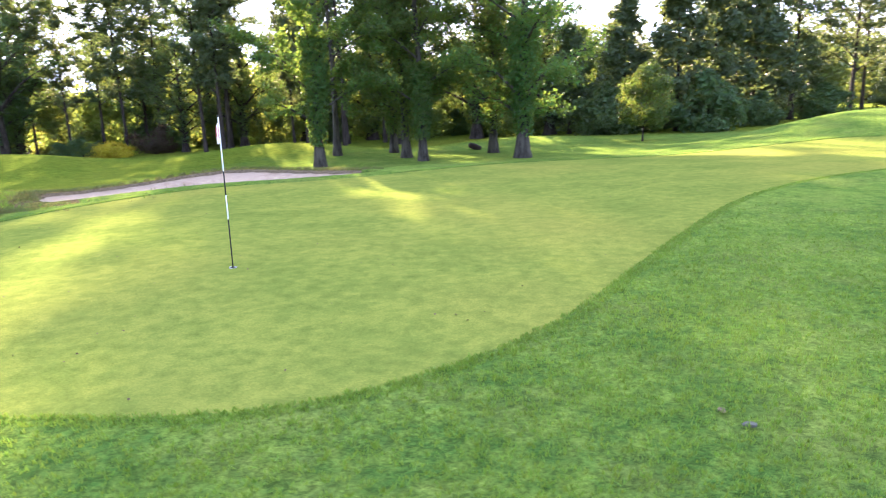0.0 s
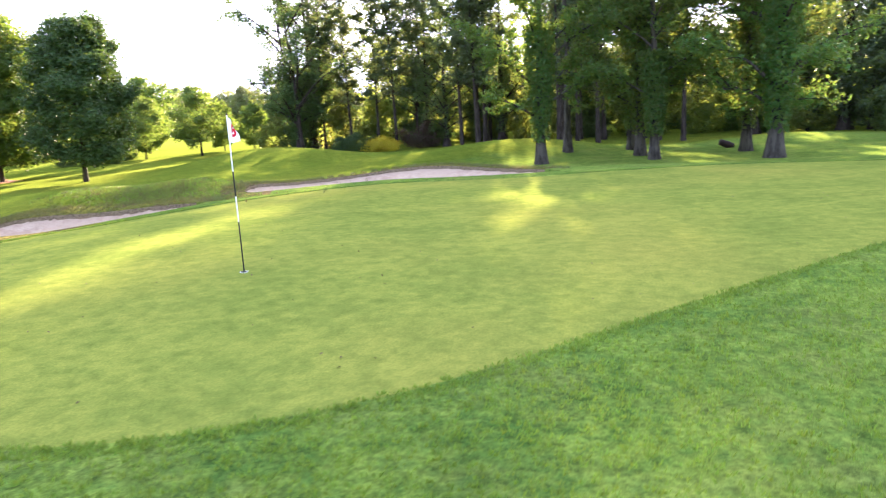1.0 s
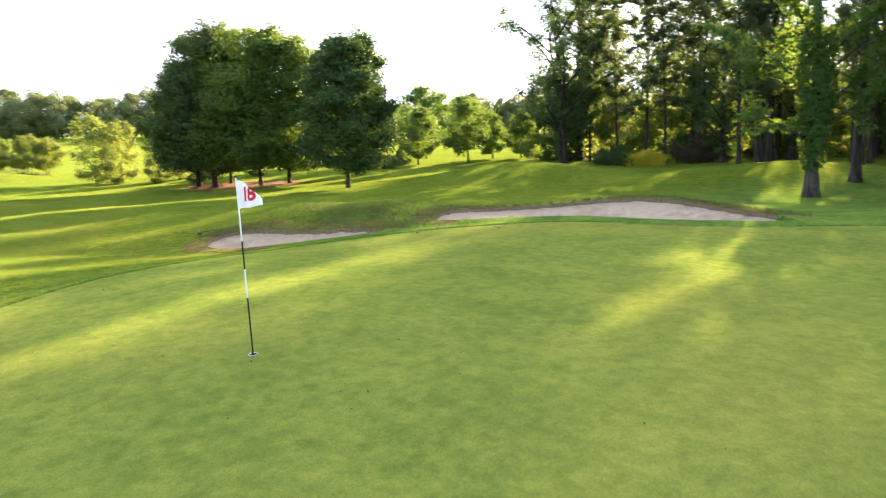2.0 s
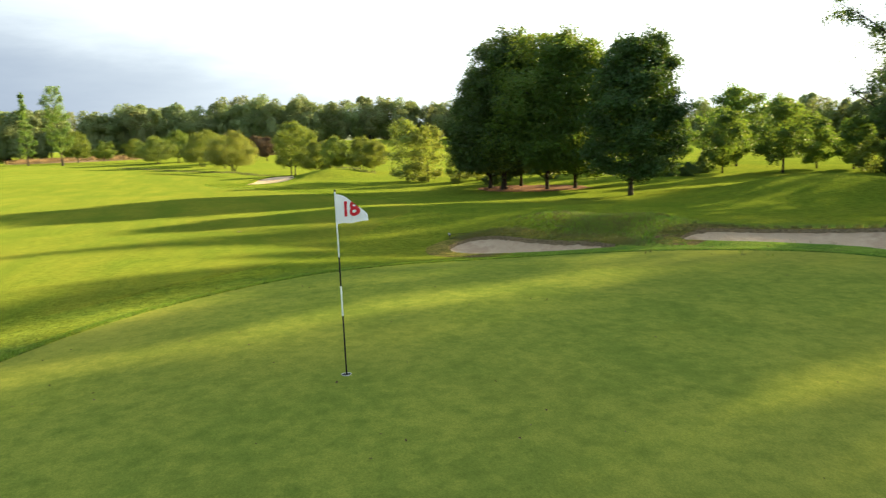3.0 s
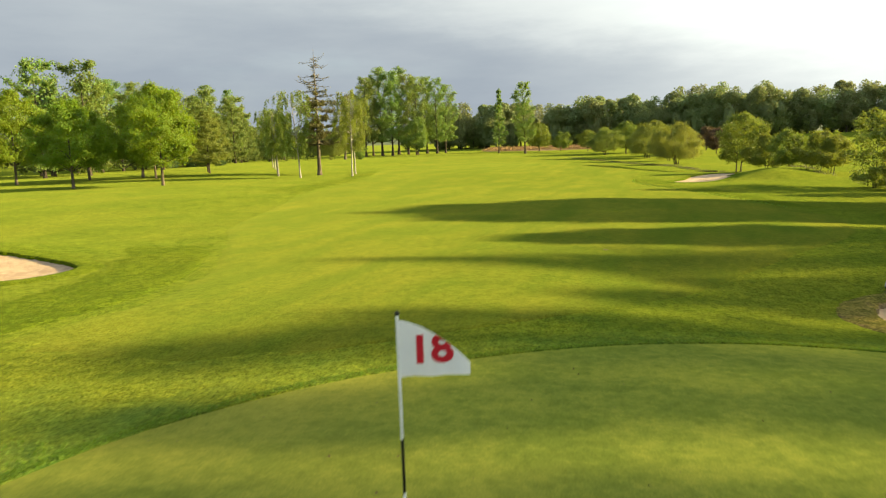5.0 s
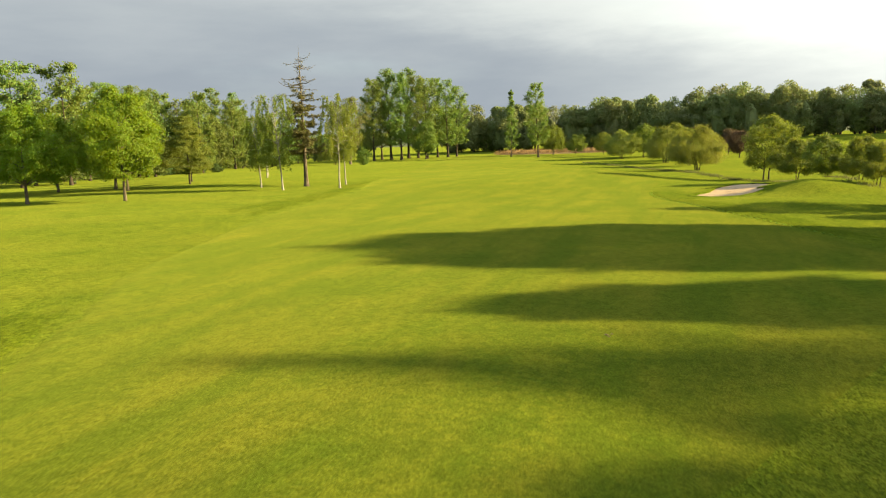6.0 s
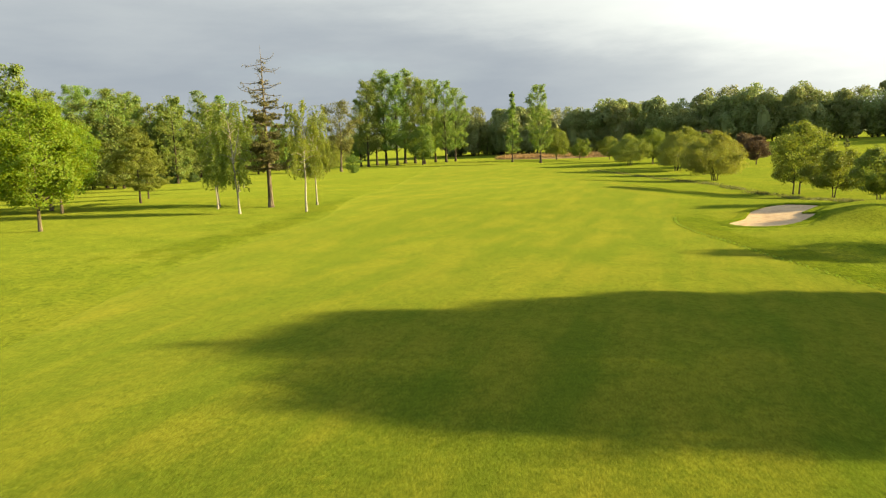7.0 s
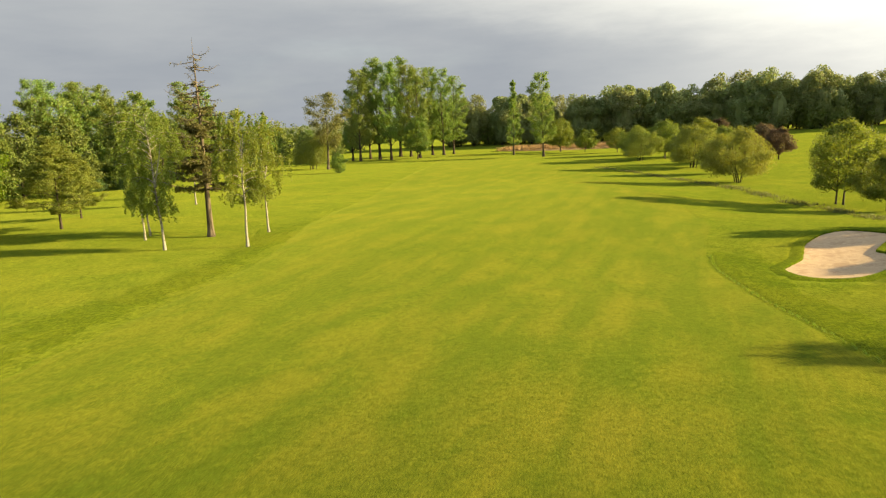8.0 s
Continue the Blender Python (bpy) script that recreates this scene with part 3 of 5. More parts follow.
def tree_meshes(seed, H, R, start, profile, clumps, leaves, leaf, trunk, lean=(0, 0), bend=0.08, stems=1, clump_size=0.3, flat=0.7,
                droop=0.0, limbs=26, ivy=0.0, spread=0.5, bark=M_BARK, foliage=L_OAK, slim=0.62, sides=9, hollow=0.5, filler=0.34, lop=1.0, rise=0.65):
    """Trunk, limbs and side branches, with leaves set along the branches. start: share of the height that is bare; rise: how steeply limbs climb."""
    rng = np.random.default_rng(seed)
    wood = Soup()
    shape = PROFILES[profile]
    paths = []
    for k in range(stems):
        ln = lean if stems == 1 else (lean[0] + rng.normal(0, 0.10), lean[1] + rng.normal(0, 0.10))
        reach = H * (0.95 if stems == 1 else rng.uniform(0.65, 0.9))
        p = stem_path(rng, reach, ln, bend)
        if stems > 1:
            p[:, :2] += rng.normal(0, trunk * 1.6, 2)
        p[0, 2] -= 0.25
        s = np.linspace(0, 1, len(p)) ** 1.7
        r = trunk * (1 - 0.93 * s ** 0.8) + trunk * (0.85 if trunk > 0.2 else 0.3) * np.exp(-s * 36)
        wood.add(*tube(p, r * (1 if stems == 1 else 0.6), sides))
        if k:
            wood.weld(0)
        paths.append(p)

    def edge(u, ang):
        """How far the crown reaches at a share of its height, unevenly round."""
        return R * shape(np.clip(u, 0, 1)) * (1 + lop * (0.13 * np.sin(ang * 2 + seed) + 0.10 * np.sin(ang * 3 + seed * 1.7 + u * 5)))

    n1 = int(np.clip(limbs * 0.55, 6, 24))
    n2 = max(2, round(clumps * 1.35 / n1))
    bases, ends, size = [], [], []
    for i in range(n1):
        u, ang = (i + rng.uniform(0, 1)) / n1, i * 2.4 + rng.normal(0, 0.35)
        p = paths[i % stems]
        rr = edge(u, ang) * rng.uniform(0.72, 1.04)
        zt = H * (start + (1 - start) * u * 0.95)
        z0 = min(max(H * start * 0.78, zt - rr * rise * rng.uniform(0.7, 1.25)), p[-1, 2] * 0.97)
        a0 = np.array([np.interp(z0, p[:, 2], p[:, 0]), np.interp(z0, p[:, 2], p[:, 1]), z0])
        ax = np.array([np.interp(zt, p[:, 2], p[:, 0]), np.interp(zt, p[:, 2], p[:, 1]), 0])
        tip = ax + np.array([rr * np.cos(ang), rr * np.sin(ang), zt - droop * rr])
        mid = a0 * 0.45 + tip * 0.55 + np.array([0, 0, 0.16 * rr + droop * rr * 0.6]) + rng.normal(0, 0.07 * max(rr, 0.2), 3)

        def curve(t):
            return a0 * (1 - t) ** 2 + 2 * mid * t * (1 - t) + tip * t ** 2
        r0 = trunk * 0.36 * (1 - 0.7 * z0 / H) / max(1, stems * 0.45)
        wood.add(*tube(np.array([curve(t) for t in np.linspace(0, 1, 6)]), np.linspace(r0, r0 * 0.15 + 0.006, 6), 6))
        wood.weld(0)
        for j in range(n2):
            t = 0.28 + 0.72 * (j + rng.uniform(0, 1)) / n2
            b = curve(t)
            out = np.array([np.cos(ang), np.sin(ang), 0.25]) * (0.35 + 0.5 * t) + rng.normal(0, 0.62, 3) * np.array([1, 1, 0.75]) + np.array([0, 0, 0.22 - droop])
            L = R * rng.uniform(0.22, 0.46) * (1.12 - 0.35 * t)
            e = b + out / max(np.linalg.norm(out), 0.1) * L
            ue = (e[2] / H - start) / (1 - start)
            rad, most = np.hypot(e[0] - ax[0], e[1] - ax[1]), edge(ue, np.arctan2(e[1] - ax[1], e[0] - ax[0])) * rng.uniform(0.92, 1.1)
            if rad > most:
                e[:2] = ax[:2] + (e[:2] - ax[:2]) * most / rad
            e[2] = np.clip(e[2], H * start * 0.85, H * rng.uniform(0.95, 1.02))
            bases.append(b), ends.append(e), size.append(L)
            if len(bases) % 2 == 0 or leaf < 0.35:
                wood.add(*tube(np.stack([b, (b + e) / 2 + rng.normal(0, 0.04 * L, 3), e]), [r0 * 0.32 + 0.004, r0 * 0.2 + 0.003, 0.004], 4))
                wood.weld(0)
    bases, ends, size = np.array(bases), np.array(ends), np.array(size)
    loose = int(leaves * filler)
    leaves -= loose
    weight = size * rng.uniform(0.5, 1.3, len(size))
    pick = rng.choice(len(size), leaves, p=weight / weight.sum())
    along = rng.uniform(0.1, 1.12, leaves)[:, None]
    d = unit(rng.normal(size=(leaves, 3)))
    reach = clump_size * R * 0.8 * rng.uniform(0, 1, leaves) ** spread * (0.65 + 0.35 * weight[pick] / weight.max())
    pos = bases[pick] * (1 - along) + ends[pick] * along + d * reach[:, None] * np.array([1, 1, flat])
    mid_axis = np.array([paths[0][:, 0].mean(), paths[0][:, 1].mean(), H * (start + (1 - start) * 0.4)])
    nrm = d * 0.8 + unit(pos - mid_axis) * 0.6 + rng.normal(0, 0.42, (leaves, 3)) + np.array([0, 0, 0.35])
    if droop:
        pos[:, 2] -= droop * rng.uniform(0, 1, leaves) ** 1.5 * clump_size * R * 1.6
    if loose:
        fu, fa = rng.uniform(0, 1, loose) ** 0.9, rng.uniform(0, 2 * np.pi, loose)
        fr = edge(fu, fa) * 0.92 * rng.uniform(0, 1, loose) ** 0.45
        fz = H * (start + (1 - start) * fu * 0.96)
        fx0, fy0 = (np.interp(fz, paths[0][:, 2], paths[0][:, i]) for i in (0, 1))
        out = np.stack([np.cos(fa), np.sin(fa), fu - 0.3], 1)
        pos = np.concatenate([pos, np.stack([fx0 + fr * np.cos(fa), fy0 + fr * np.sin(fa), fz - droop * fr], 1)])
        nrm = np.concatenate([nrm, out + rng.normal(0, 0.5, (loose, 3))])
    if ivy > 0:
        m = int(leaves * 0.26)
        z = H * (0.06 + ivy * rng.uniform(0, 1, m) ** 0.72)
        a = rng.uniform(0, 2 * np.pi, m)
        base = np.stack([np.interp(z, paths[0][:, 2], paths[0][:, i]) for i in (0, 1)], 1)
        q = max(trunk, 0.3) * (1.0 + rng.uniform(0, 1, m) ** 0.7 * 1.7 * np.clip(z / (H * 0.25), 0.12, 1))
        pos = np.concatenate([pos, np.stack([base[:, 0] + q * np.cos(a), base[:, 1] + q * np.sin(a), z], 1)])
        nrm = np.concatenate([nrm, np.stack([np.cos(a), np.sin(a), 0 * a + 0.3], 1) + rng.normal(0, 0.4, (m, 3))])
    v, f = leaf_cards(pos, nrm, leaf, rng, slim)
    return wood.mesh("trunk", bark), mesh_from("crown", v, f, foliage, False)


def plant(name, meshes, x, y, label, category="tree", turn=0.0, size=1.0, tall=1.0, group="", sink=0.05):
    """One tree or shrub: an Empty at its foot with its trunk and crown."""
    thing = new(name)
    thing.location, thing.rotation_euler, thing.scale = (x, y, height(x, y) - sink), (0, 0, turn), (size, size, size * tall)
    tagged(thing, label, category, group)
    part("trunk", meshes[0], thing)
    part("crown", meshes[1], thing)
    return thing


# ---- trees near the green ----
OAK_A = tree_meshes(11, 19, 4.0, 0.17, "skirt", 90, 15500, 0.21, 0.25, (0.01, 0.0), 0.10, ivy=0.45, limbs=40, bark=M_PALE, foliage=L_OAK, clump_size=0.27, hollow=0.5, filler=0.06, flat=0.55)
OAK_B = tree_meshes(12, 20, 3.8, 0.18, "skirt", 84, 13500, 0.21, 0.21, (-0.01, 0.01), 0.12, ivy=0.2, limbs=42, bark=M_PALE, foliage=L_OAK, clump_size=0.27, hollow=0.5, filler=0.06, flat=0.55)
OAK_C = tree_meshes(13, 20, 4.8, 0.13, "dome", 105, 16500, 0.21, 0.33, (0.0, 0.0), 0.08, ivy=0.3, limbs=44, bark=M_PALE, foliage=L_OAK, clump_size=0.2, hollow=0.6, filler=0.06, droop=0.12)
OAK_D = tree_meshes(15, 19, 4.2, 0.15, "round", 85, 16500, 0.21, 0.25, (0.01, 0.0), 0.10, ivy=0.3, limbs=36, bark=M_PALE, foliage=L_OAK, clump_size=0.17, filler=0.0, flat=0.6)
OAK_H = tree_meshes(14, 20, 4.0, 0.48, "dome", 84, 11500, 0.21, 0.21, (0.0, 0.01), 0.12, limbs=36, bark=M_PALE, foliage=L_OAK, clump_size=0.25, filler=0.06)
OAK_LABEL = "tall leafy deciduous tree with pale grey trunk behind the green"
for x, y, m, turn, size in ((-6.9, 37.0, OAK_D, 3.3, 1.0), (-6.6, 41.5, OAK_H, 2.0, 0.97), (-3.4, 43.5, OAK_B, 4.1, 1.0), (-2.5, 40.5, OAK_A, 2.9, 0.95),
                            (-1.5, 38.0, OAK_B, 1.1, 1.0), (2.6, 42.0, OAK_A, 5.0, 0.98), (3.8, 37.6, OAK_C, 0.6, 1.0)):
    plant("oak_tree", m, x, y, OAK_LABEL, "tree", turn, size, group="trees behind the green")

LONE = tree_meshes(21, 10.3, 4.0, 0.15, "broad", 150, 42000, 0.23, 0.17, (0.03, 0.0), 0.03, limbs=38, foliage=L_CHESTNUT, clump_size=0.24, filler=0.28, lop=0.2)
plant("lone_tree", LONE, -36.1, 34.65, "dark round-crowned young tree standing alone on the grass", "tree")
CL_A = tree_meshes(22, 12.7, 5.0, 0.14, "broad", 150, 38000, 0.25, 0.21, (0.0, 0.0), 0.08, limbs=40, foliage=L_CHESTNUT, clump_size=0.22, filler=0.28, lop=0.5)
CL_B = tree_meshes(23, 12.3, 5.9, 0.14, "broad", 150, 42000, 0.25, 0.16, (0.08, -0.03), 0.08, limbs=40, foliage=L_CLUMP, clump_size=0.22, filler=0.28, lop=0.5)
CL_C = tree_meshes(24, 10.9, 4.8, 0.13, "skirt", 140, 36000, 0.25, 0.15, (0.24, -0.10), 0.08, limbs=38, foliage=L_CLUMP, clump_size=0.22, filler=0.28, lop=0.5)
for x, y, m, turn, size in ((-52.3, 31.4, CL_A, 0.4, 0.78), (-50.1, 31.7, CL_A, 2.5, 1.0), (-52.6, 34.4, CL_B, 0.4, 0.86), (-47.2, 34.2, CL_B, 0.0, 1.0), (-45.9, 36.0, CL_C, 0.0, 1.03)):
    plant("clump_tree", m, x, y, "dense dark green tree of a clump standing on bark mulch", "tree", turn, size, group="clump of dark trees")

# ---- tall wood north of the green ----
PINE_A = tree_meshes(31, 25, 3.8, 0.2, "column", 75, 7500, 0.36, 0.22, (0.01, 0.0), 0.12, limbs=44, flat=0.3, foliage=L_PINE, clump_size=0.34, spread=0.6, hollow=0.45)
PINE_B = tree_meshes(32, 25, 3.4, 0.26, "column", 65, 6800, 0.35, 0.19, (-0.01, 0.01), 0.12, limbs=40, flat=0.35, foliage=L_PINE, clump_size=0.34, spread=0.6, hollow=0.45)
BIG_A = tree_meshes(33, 19.5, 5.4, 0.16, "dome", 90, 7500, 0.27, 0.42, (0.0, 0.0), 0.15, limbs=40, ivy=0.4, foliage=L_IVY, clump_size=0.17, filler=0.05)
BRIGHT = tree_meshes(34, 11, 3.6, 0.10, "round", 60, 4500, 0.42, 0.16, (0.0, 0.0), 0.1, limbs=20, foliage=L_BRIGHT, clump_size=0.28)
PINE_LABEL = "tall thin conifer with bare dark trunk and layered sparse branches"
PINE_S = tree_meshes(40, 24, 2.3, 0.24, "column", 65, 6500, 0.34, 0.19, (0.0, 0.0), 0.1, limbs=40, flat=0.35, foliage=L_PINE, clump_size=0.36, spread=0.6, hollow=0.45)
for i, (x, y, m) in enumerate(((-20.3, 60.3, PINE_S), (-19.6, 62.8, PINE_S), (-18.4, 61.0, PINE_S), (-9.0, 65.8, PINE_A), (-11.1, 58, PINE_S), (-18.2, 58.5, PINE_S), (-10.5, 62, PINE_S),
                               (-13, 68, PINE_B), (-4, 63, PINE_B), (31, 64, PINE_A), (35.2, 62, PINE_A), (38, 65, PINE_B), (43, 60, PINE_A), (27, 67, PINE_B), (48, 63, PINE_B))):
    plant("conifer", m, x, y, PINE_LABEL, "tree", i * 1.3, 0.95 + 0.1 * ((i * 7) % 5) / 5, group="tall wood north of the green")
# Added trees: their high crowns, out of view, block sun from the green.
PINE_SHADE = tree_meshes(64, 25, 2.9, 0.74, "dome", 60, 9000, 0.36, 0.2, (0.0, 0.0), 0.1, limbs=30, flat=0.45, foliage=L_PINE, clump_size=0.34, spread=0.6, hollow=0.45)
for i, (x, y) in enumerate(((-12.0, 63.0), (-11.2, 66.5), (-19.2, 63.5), (-19.8, 66.4), (-8.6, 61.0), (-5.5, 66.0), (-2.0, 61.5))):
    plant("conifer", PINE_SHADE, x, y, "added tall conifer whose high crown shades the green", "tree", i * 1.7, 1.0, group="tall wood north of the green")
# (-36.6, 64.0) is added for its shadow; several sizes follow shadow lengths.
for i, (x, y, sz) in enumerate(((-28.0, 63.0, 0.90), (-26.3, 66.5, 0.93), (-30.6, 64.2, 0.88), (-33.2, 63.5, 0.8), (-36.6, 64.0, 0.77), (-28.6, 69, 0.9), (-13.5, 64, 0.68))):
    plant("conifer", PINE_S, x, y, "shorter thin conifer among the tall trunks", "tree", i * 2.2, sz, group="tall wood north of the green")
BIG_F = tree_meshes(67, 19.5, 5.6, 0.17, "round", 95, 11500, 0.24, 0.42, (-0.03, 0.0), 0.2, stems=2, limbs=34, ivy=0.36, foliage=L_IVY, clump_size=0.16, filler=0.04, rise=0.9)
for x, y, turn, sz in ((-37.4, 61.5, 0.4, 1.02), (-38.6, 65.0, 2.6, 1.0)):
    plant("ivy_tree", BIG_F, x, y, "tall forked tree with spreading limbs and ivy-clad foot", "tree", turn, sz, group="tall wood north of the green")
# (-18.5, 66), (3, 66), (9.5, 64.5), (-23.2, 63.8) are added to block sun.
for i, (x, y, sz) in enumerate(((-29, 71, 0.88), (-24, 74, 0.9), (-40.5, 69, 1.0), (-45, 75, 1.0), (-18.5, 66, 0.8), (-7, 70, 1.1), (-14, 72, 0.8), (3, 66, 1.12), (9.5, 64.5, 1.05), (-23.2, 63.8, 0.66))):
    plant("ivy_tree", BIG_A, x, y, "tall dark tree with ivy-clad trunk and open branches", "tree", i * 1.9, sz, group="tall wood north of the green")
for i, (x, y) in enumerate(((-20, 72), (-12, 75), (-28, 74), (-5, 72), (-33, 78), (2, 74), (-16, 82), (8, 70), (-8, 86), (12, 66), (-24, 80), (-38, 82), (-2, 80), (6, 82))):
    plant("bright_tree", BRIGHT, x, y, "sunlit yellow-green young tree among tall trunks", "tree", i * 2.3, 0.75 + 0.12 * (i % 4), group="young trees in the wood")
DARK = tree_meshes(35, 12, 3.8, 0.04, "cone", 70, 6500, 0.46, 0.22, (0, 0), 0.05, limbs=24, foliage=L_PINE)
for i, (x, y, s) in enumerate(((11, 63, 0.8), (15, 60, 0.95), (18.5, 57, 1.0), (22.5, 60, 1.1), (26.5, 61.5, 1.15), (30, 68, 0.9), (8, 68, 0.7), (36, 72, 0.7), (44, 70, 0.6), (52, 64, 0.7))):
    plant("evergreen", DARK, x, y, "dense dark evergreen of the wood's edge", "tree", i * 1.7, s, group="dark evergreens")
YOUNG = tree_meshes(36, 5.0, 2.1, 0.22, "round", 45, 7000, 0.2, 0.07, (0.06, 0.0), 0.03, limbs=18, foliage=L_OAK)
plant("young_tree", YOUNG, 12.6, 46.0, "small young tree with leaning stem and bright leaves", "tree")
BUSH = tree_meshes(37, 1.5, 1.1, 0.02, "round", 40, 5000, 0.12, 0.05, limbs=10, foliage=L_IVY, clump_size=0.35)
for x, y, s in ((-30.6, 60.2, 1.2), (-32.6, 60.4, 0.95), (-30.5, 63, 0.9)):
    plant("clipped_bush", BUSH, x, y, "clipped rounded dark green bush", "bush", x, s, group="clipped bushes")
GOLD = tree_meshes(38, 1.3, 1.8, 0.02, "dome", 45, 6000, 0.14, 0.04, limbs=10, foliage=L_YELLOW, clump_size=0.3)
plant("golden_shrub", GOLD, -28.5, 60.3, "low spreading golden yellow shrub", "bush")
RUSSET = tree_meshes(68, 2.6, 1.9, 0.04, "dome", 45, 4500, 0.16, 0.05, stems=3, limbs=14, foliage=L_PURPLE, clump_size=0.3)
plant("russet_shrub", RUSSET, -25.9, 63.5, "reddish-brown leafy shrub below the tall trees", "bush", 0.5)
SHRUB = tree_meshes(39, 3.4, 2.6, 0.02, "dome", 45, 2800, 0.36, 0.06, limbs=12, foliage=L_IVY, clump_size=0.32)
# Lit version of the shrub: its brightness sits in the leaf material.
SHRUB_LIT = tree_meshes(63, 3.6, 2.4, 0.05, "dome", 40, 3000, 0.28, 0.06, stems=3, limbs=12, foliage=L_BRIGHT, clump_size=0.32)
for i, (x, y) in enumerate(((-25, 66), (-21, 66.5), (-16, 66), (-11, 69), (-6, 68), (-1, 67), (4, 68), (7, 62), (-36, 64), (-40, 64), (-18, 72), (-8, 74), (1, 72), (13, 57), (20, 54.5), (25, 57), (32, 60), (40, 57), (-29, 70), (-33, 69), (-14, 72), (-4, 77), (9, 74), (-23, 69), (17, 62), (-42, 60))):
    if x < 9 and i % 3:
        plant("shrub", SHRUB_LIT, x, y + 3, "light yellow-green undergrowth shrub below the tall trees", "bush", i * 2.1, 0.8 + 0.16 * (i % 5), group="undergrowth")
    else:
        plant("shrub", SHRUB, x, y, "dark green undergrowth shrub below the tall trees", "bush", i * 2.1, (0.75 + 0.13 * (i % 5)) * (0.7 if x < 9 else 1.0), group="undergrowth")

# ---- trees west and north-west ----
FIELD = tree_meshes(41, 6.5, 2.8, 0.2, "round", 55, 9000, 0.22, 0.11, (0, 0), 0.03, limbs=22, foliage=L_FIELD)
FIELD_B = tree_meshes(42, 5.6, 2.2, 0.14, "round", 45, 7000, 0.24, 0.08, (0, 0), 0.04, stems=3, limbs=20, foliage=L_FIELD)
for x, y, m, s in ((-50.3, 53.8, FIELD_B, 1.05), (-46.6, 57.3, FIELD, 1.05), (-49.2, 63.7, FIELD_B, 0.9), (-46.3, 65.1, FIELD_B, 0.9), (-58, 62, FIELD, 1.3), (-62, 52, FIELD, 1.2), (-70, 70, FIELD_B, 1.2), (-42, 72, FIELD_B, 0.9), (-66, 60, FIELD, 0.9)):
    plant("field_tree", m, x, y, "young sunlit green tree on the open grass", "tree", x * 1.7, s, group="young field trees")
WISP = tree_meshes(43, 6.0, 2.2, 0.04, "round", 60, 7000, 0.18, 0.05, (0, 0), 0.06, stems=4, limbs=20, foliage=L_WILLOW)
for x, y, s in ((-65.2, 27.6, 1.05), (-63.6, 29.3, 0.95), (-60.5, 31.5, 0.7), (-62, 34, 0.75)):
    plant("wispy_shrub", WISP, x, y, "light green bushy young tree with many stems", "tree", x * 2, s, group="bushy young trees")

for i, (x, y, size) in enumerate(((-51.2, 48.3, 0.42), (-53, 47.2, 0.38), (-49.4, 49.4, 0.36), (-52.2, 53.1, 0.45), (-66, 42, 0.5), (-58, 40, 0.4), (-60, 36.5, 0.45), (-57, 33.5, 0.4))):
    plant("low_bush", SHRUB, x, y, "low dark bush in the long grass", "bush", i * 1.7, size, group="low bushes in the field")

# right-hand row along the burn
WILLOW = tree_meshes(44, 8.0, 5.2, 0.16, "dome", 95, 20000, 0.24, 0.16, (0, 0), 0.1, stems=5, limbs=40, foliage=L_WILLOW, clump_size=0.26, filler=0.25, flat=0.9)
ALDER = tree_meshes(45, 9.4, 4.3, 0.2, "round", 85, 18000, 0.24, 0.2, (0.01, 0), 0.06, stems=2, limbs=32, bark=M_PALE, foliage=L_HAZEL, clump_size=0.26, filler=0.22, flat=0.9)
THORN = tree_meshes(46, 5.6, 2.9, 0.24, "dome", 75, 13000, 0.21, 0.12, (0.04, 0), 0.1, stems=2, limbs=24, foliage=L_HAZEL, clump_size=0.28, filler=0.22, flat=0.9)
for x, y, m, s in ((-149.6, 14.1, WILLOW, 1.0), (-122.2, 22.8, ALDER, 1.0), (-115.1, 26.3, THORN, 1.05), (-94.9, 26.0, THORN, 0.92), (-91.5, 28.5, THORN, 0.85), (-82, 28.0, THORN, 0.72),
                   (-180.4, 7.6, WILLOW, 1.0), (-203.6, 1.8, ALDER, 0.93), (-198.1, -3.5, WILLOW, 0.85), (-210, 9, ALDER, 0.95), (-222, -6, WILLOW, 0.9), (-240, -12, ALDER, 0.75), (-250, -22, THORN, 1.2), (-258, -31, ALDER, 1.1), (-168, 13, THORN, 1.2), (-190, 14, ALDER, 0.8)):
    plant("streamside_tree", m, x, y, "olive-green bushy tree of the row along the stream", "tree", x * 0.7, s, group="trees along the stream")
PURPLE = tree_meshes(47, 6.4, 3.6, 0.24, "dome", 75, 8000, 0.3, 0.14, (0, 0), 0.05, limbs=22, foliage=L_PURPLE, clump_size=0.27)
for x, y, s in ((-277.9, 16.4, 1.15), (-216.6, 23.4, 1.05), (-195.3, 24.6, 1.0), (-232, 26, 0.95)):
    plant("purple_tree", PURPLE, x, y, "round-crowned tree with dark purple leaves", "tree", x, s, group="purple trees")

# ---- left-hand trees along the fairway ----
MAPLE = tree_meshes(51, 9.8, 4.2, 0.26, "round", 95, 28000, 0.21, 0.15, (0.03, 0.01), 0.05, limbs=36, bark=M_RED, foliage=L_MAPLE, clump_size=0.24, filler=0.12, lop=1.3)
MAPLE_B = tree_meshes(52, 9.0, 4.0, 0.25, "dome", 85, 24000, 0.21, 0.17, (-0.02, 0.02), 0.06, limbs=32, bark=M_RED, foliage=L_MAPLE, clump_size=0.24, filler=0.12, lop=1.3)
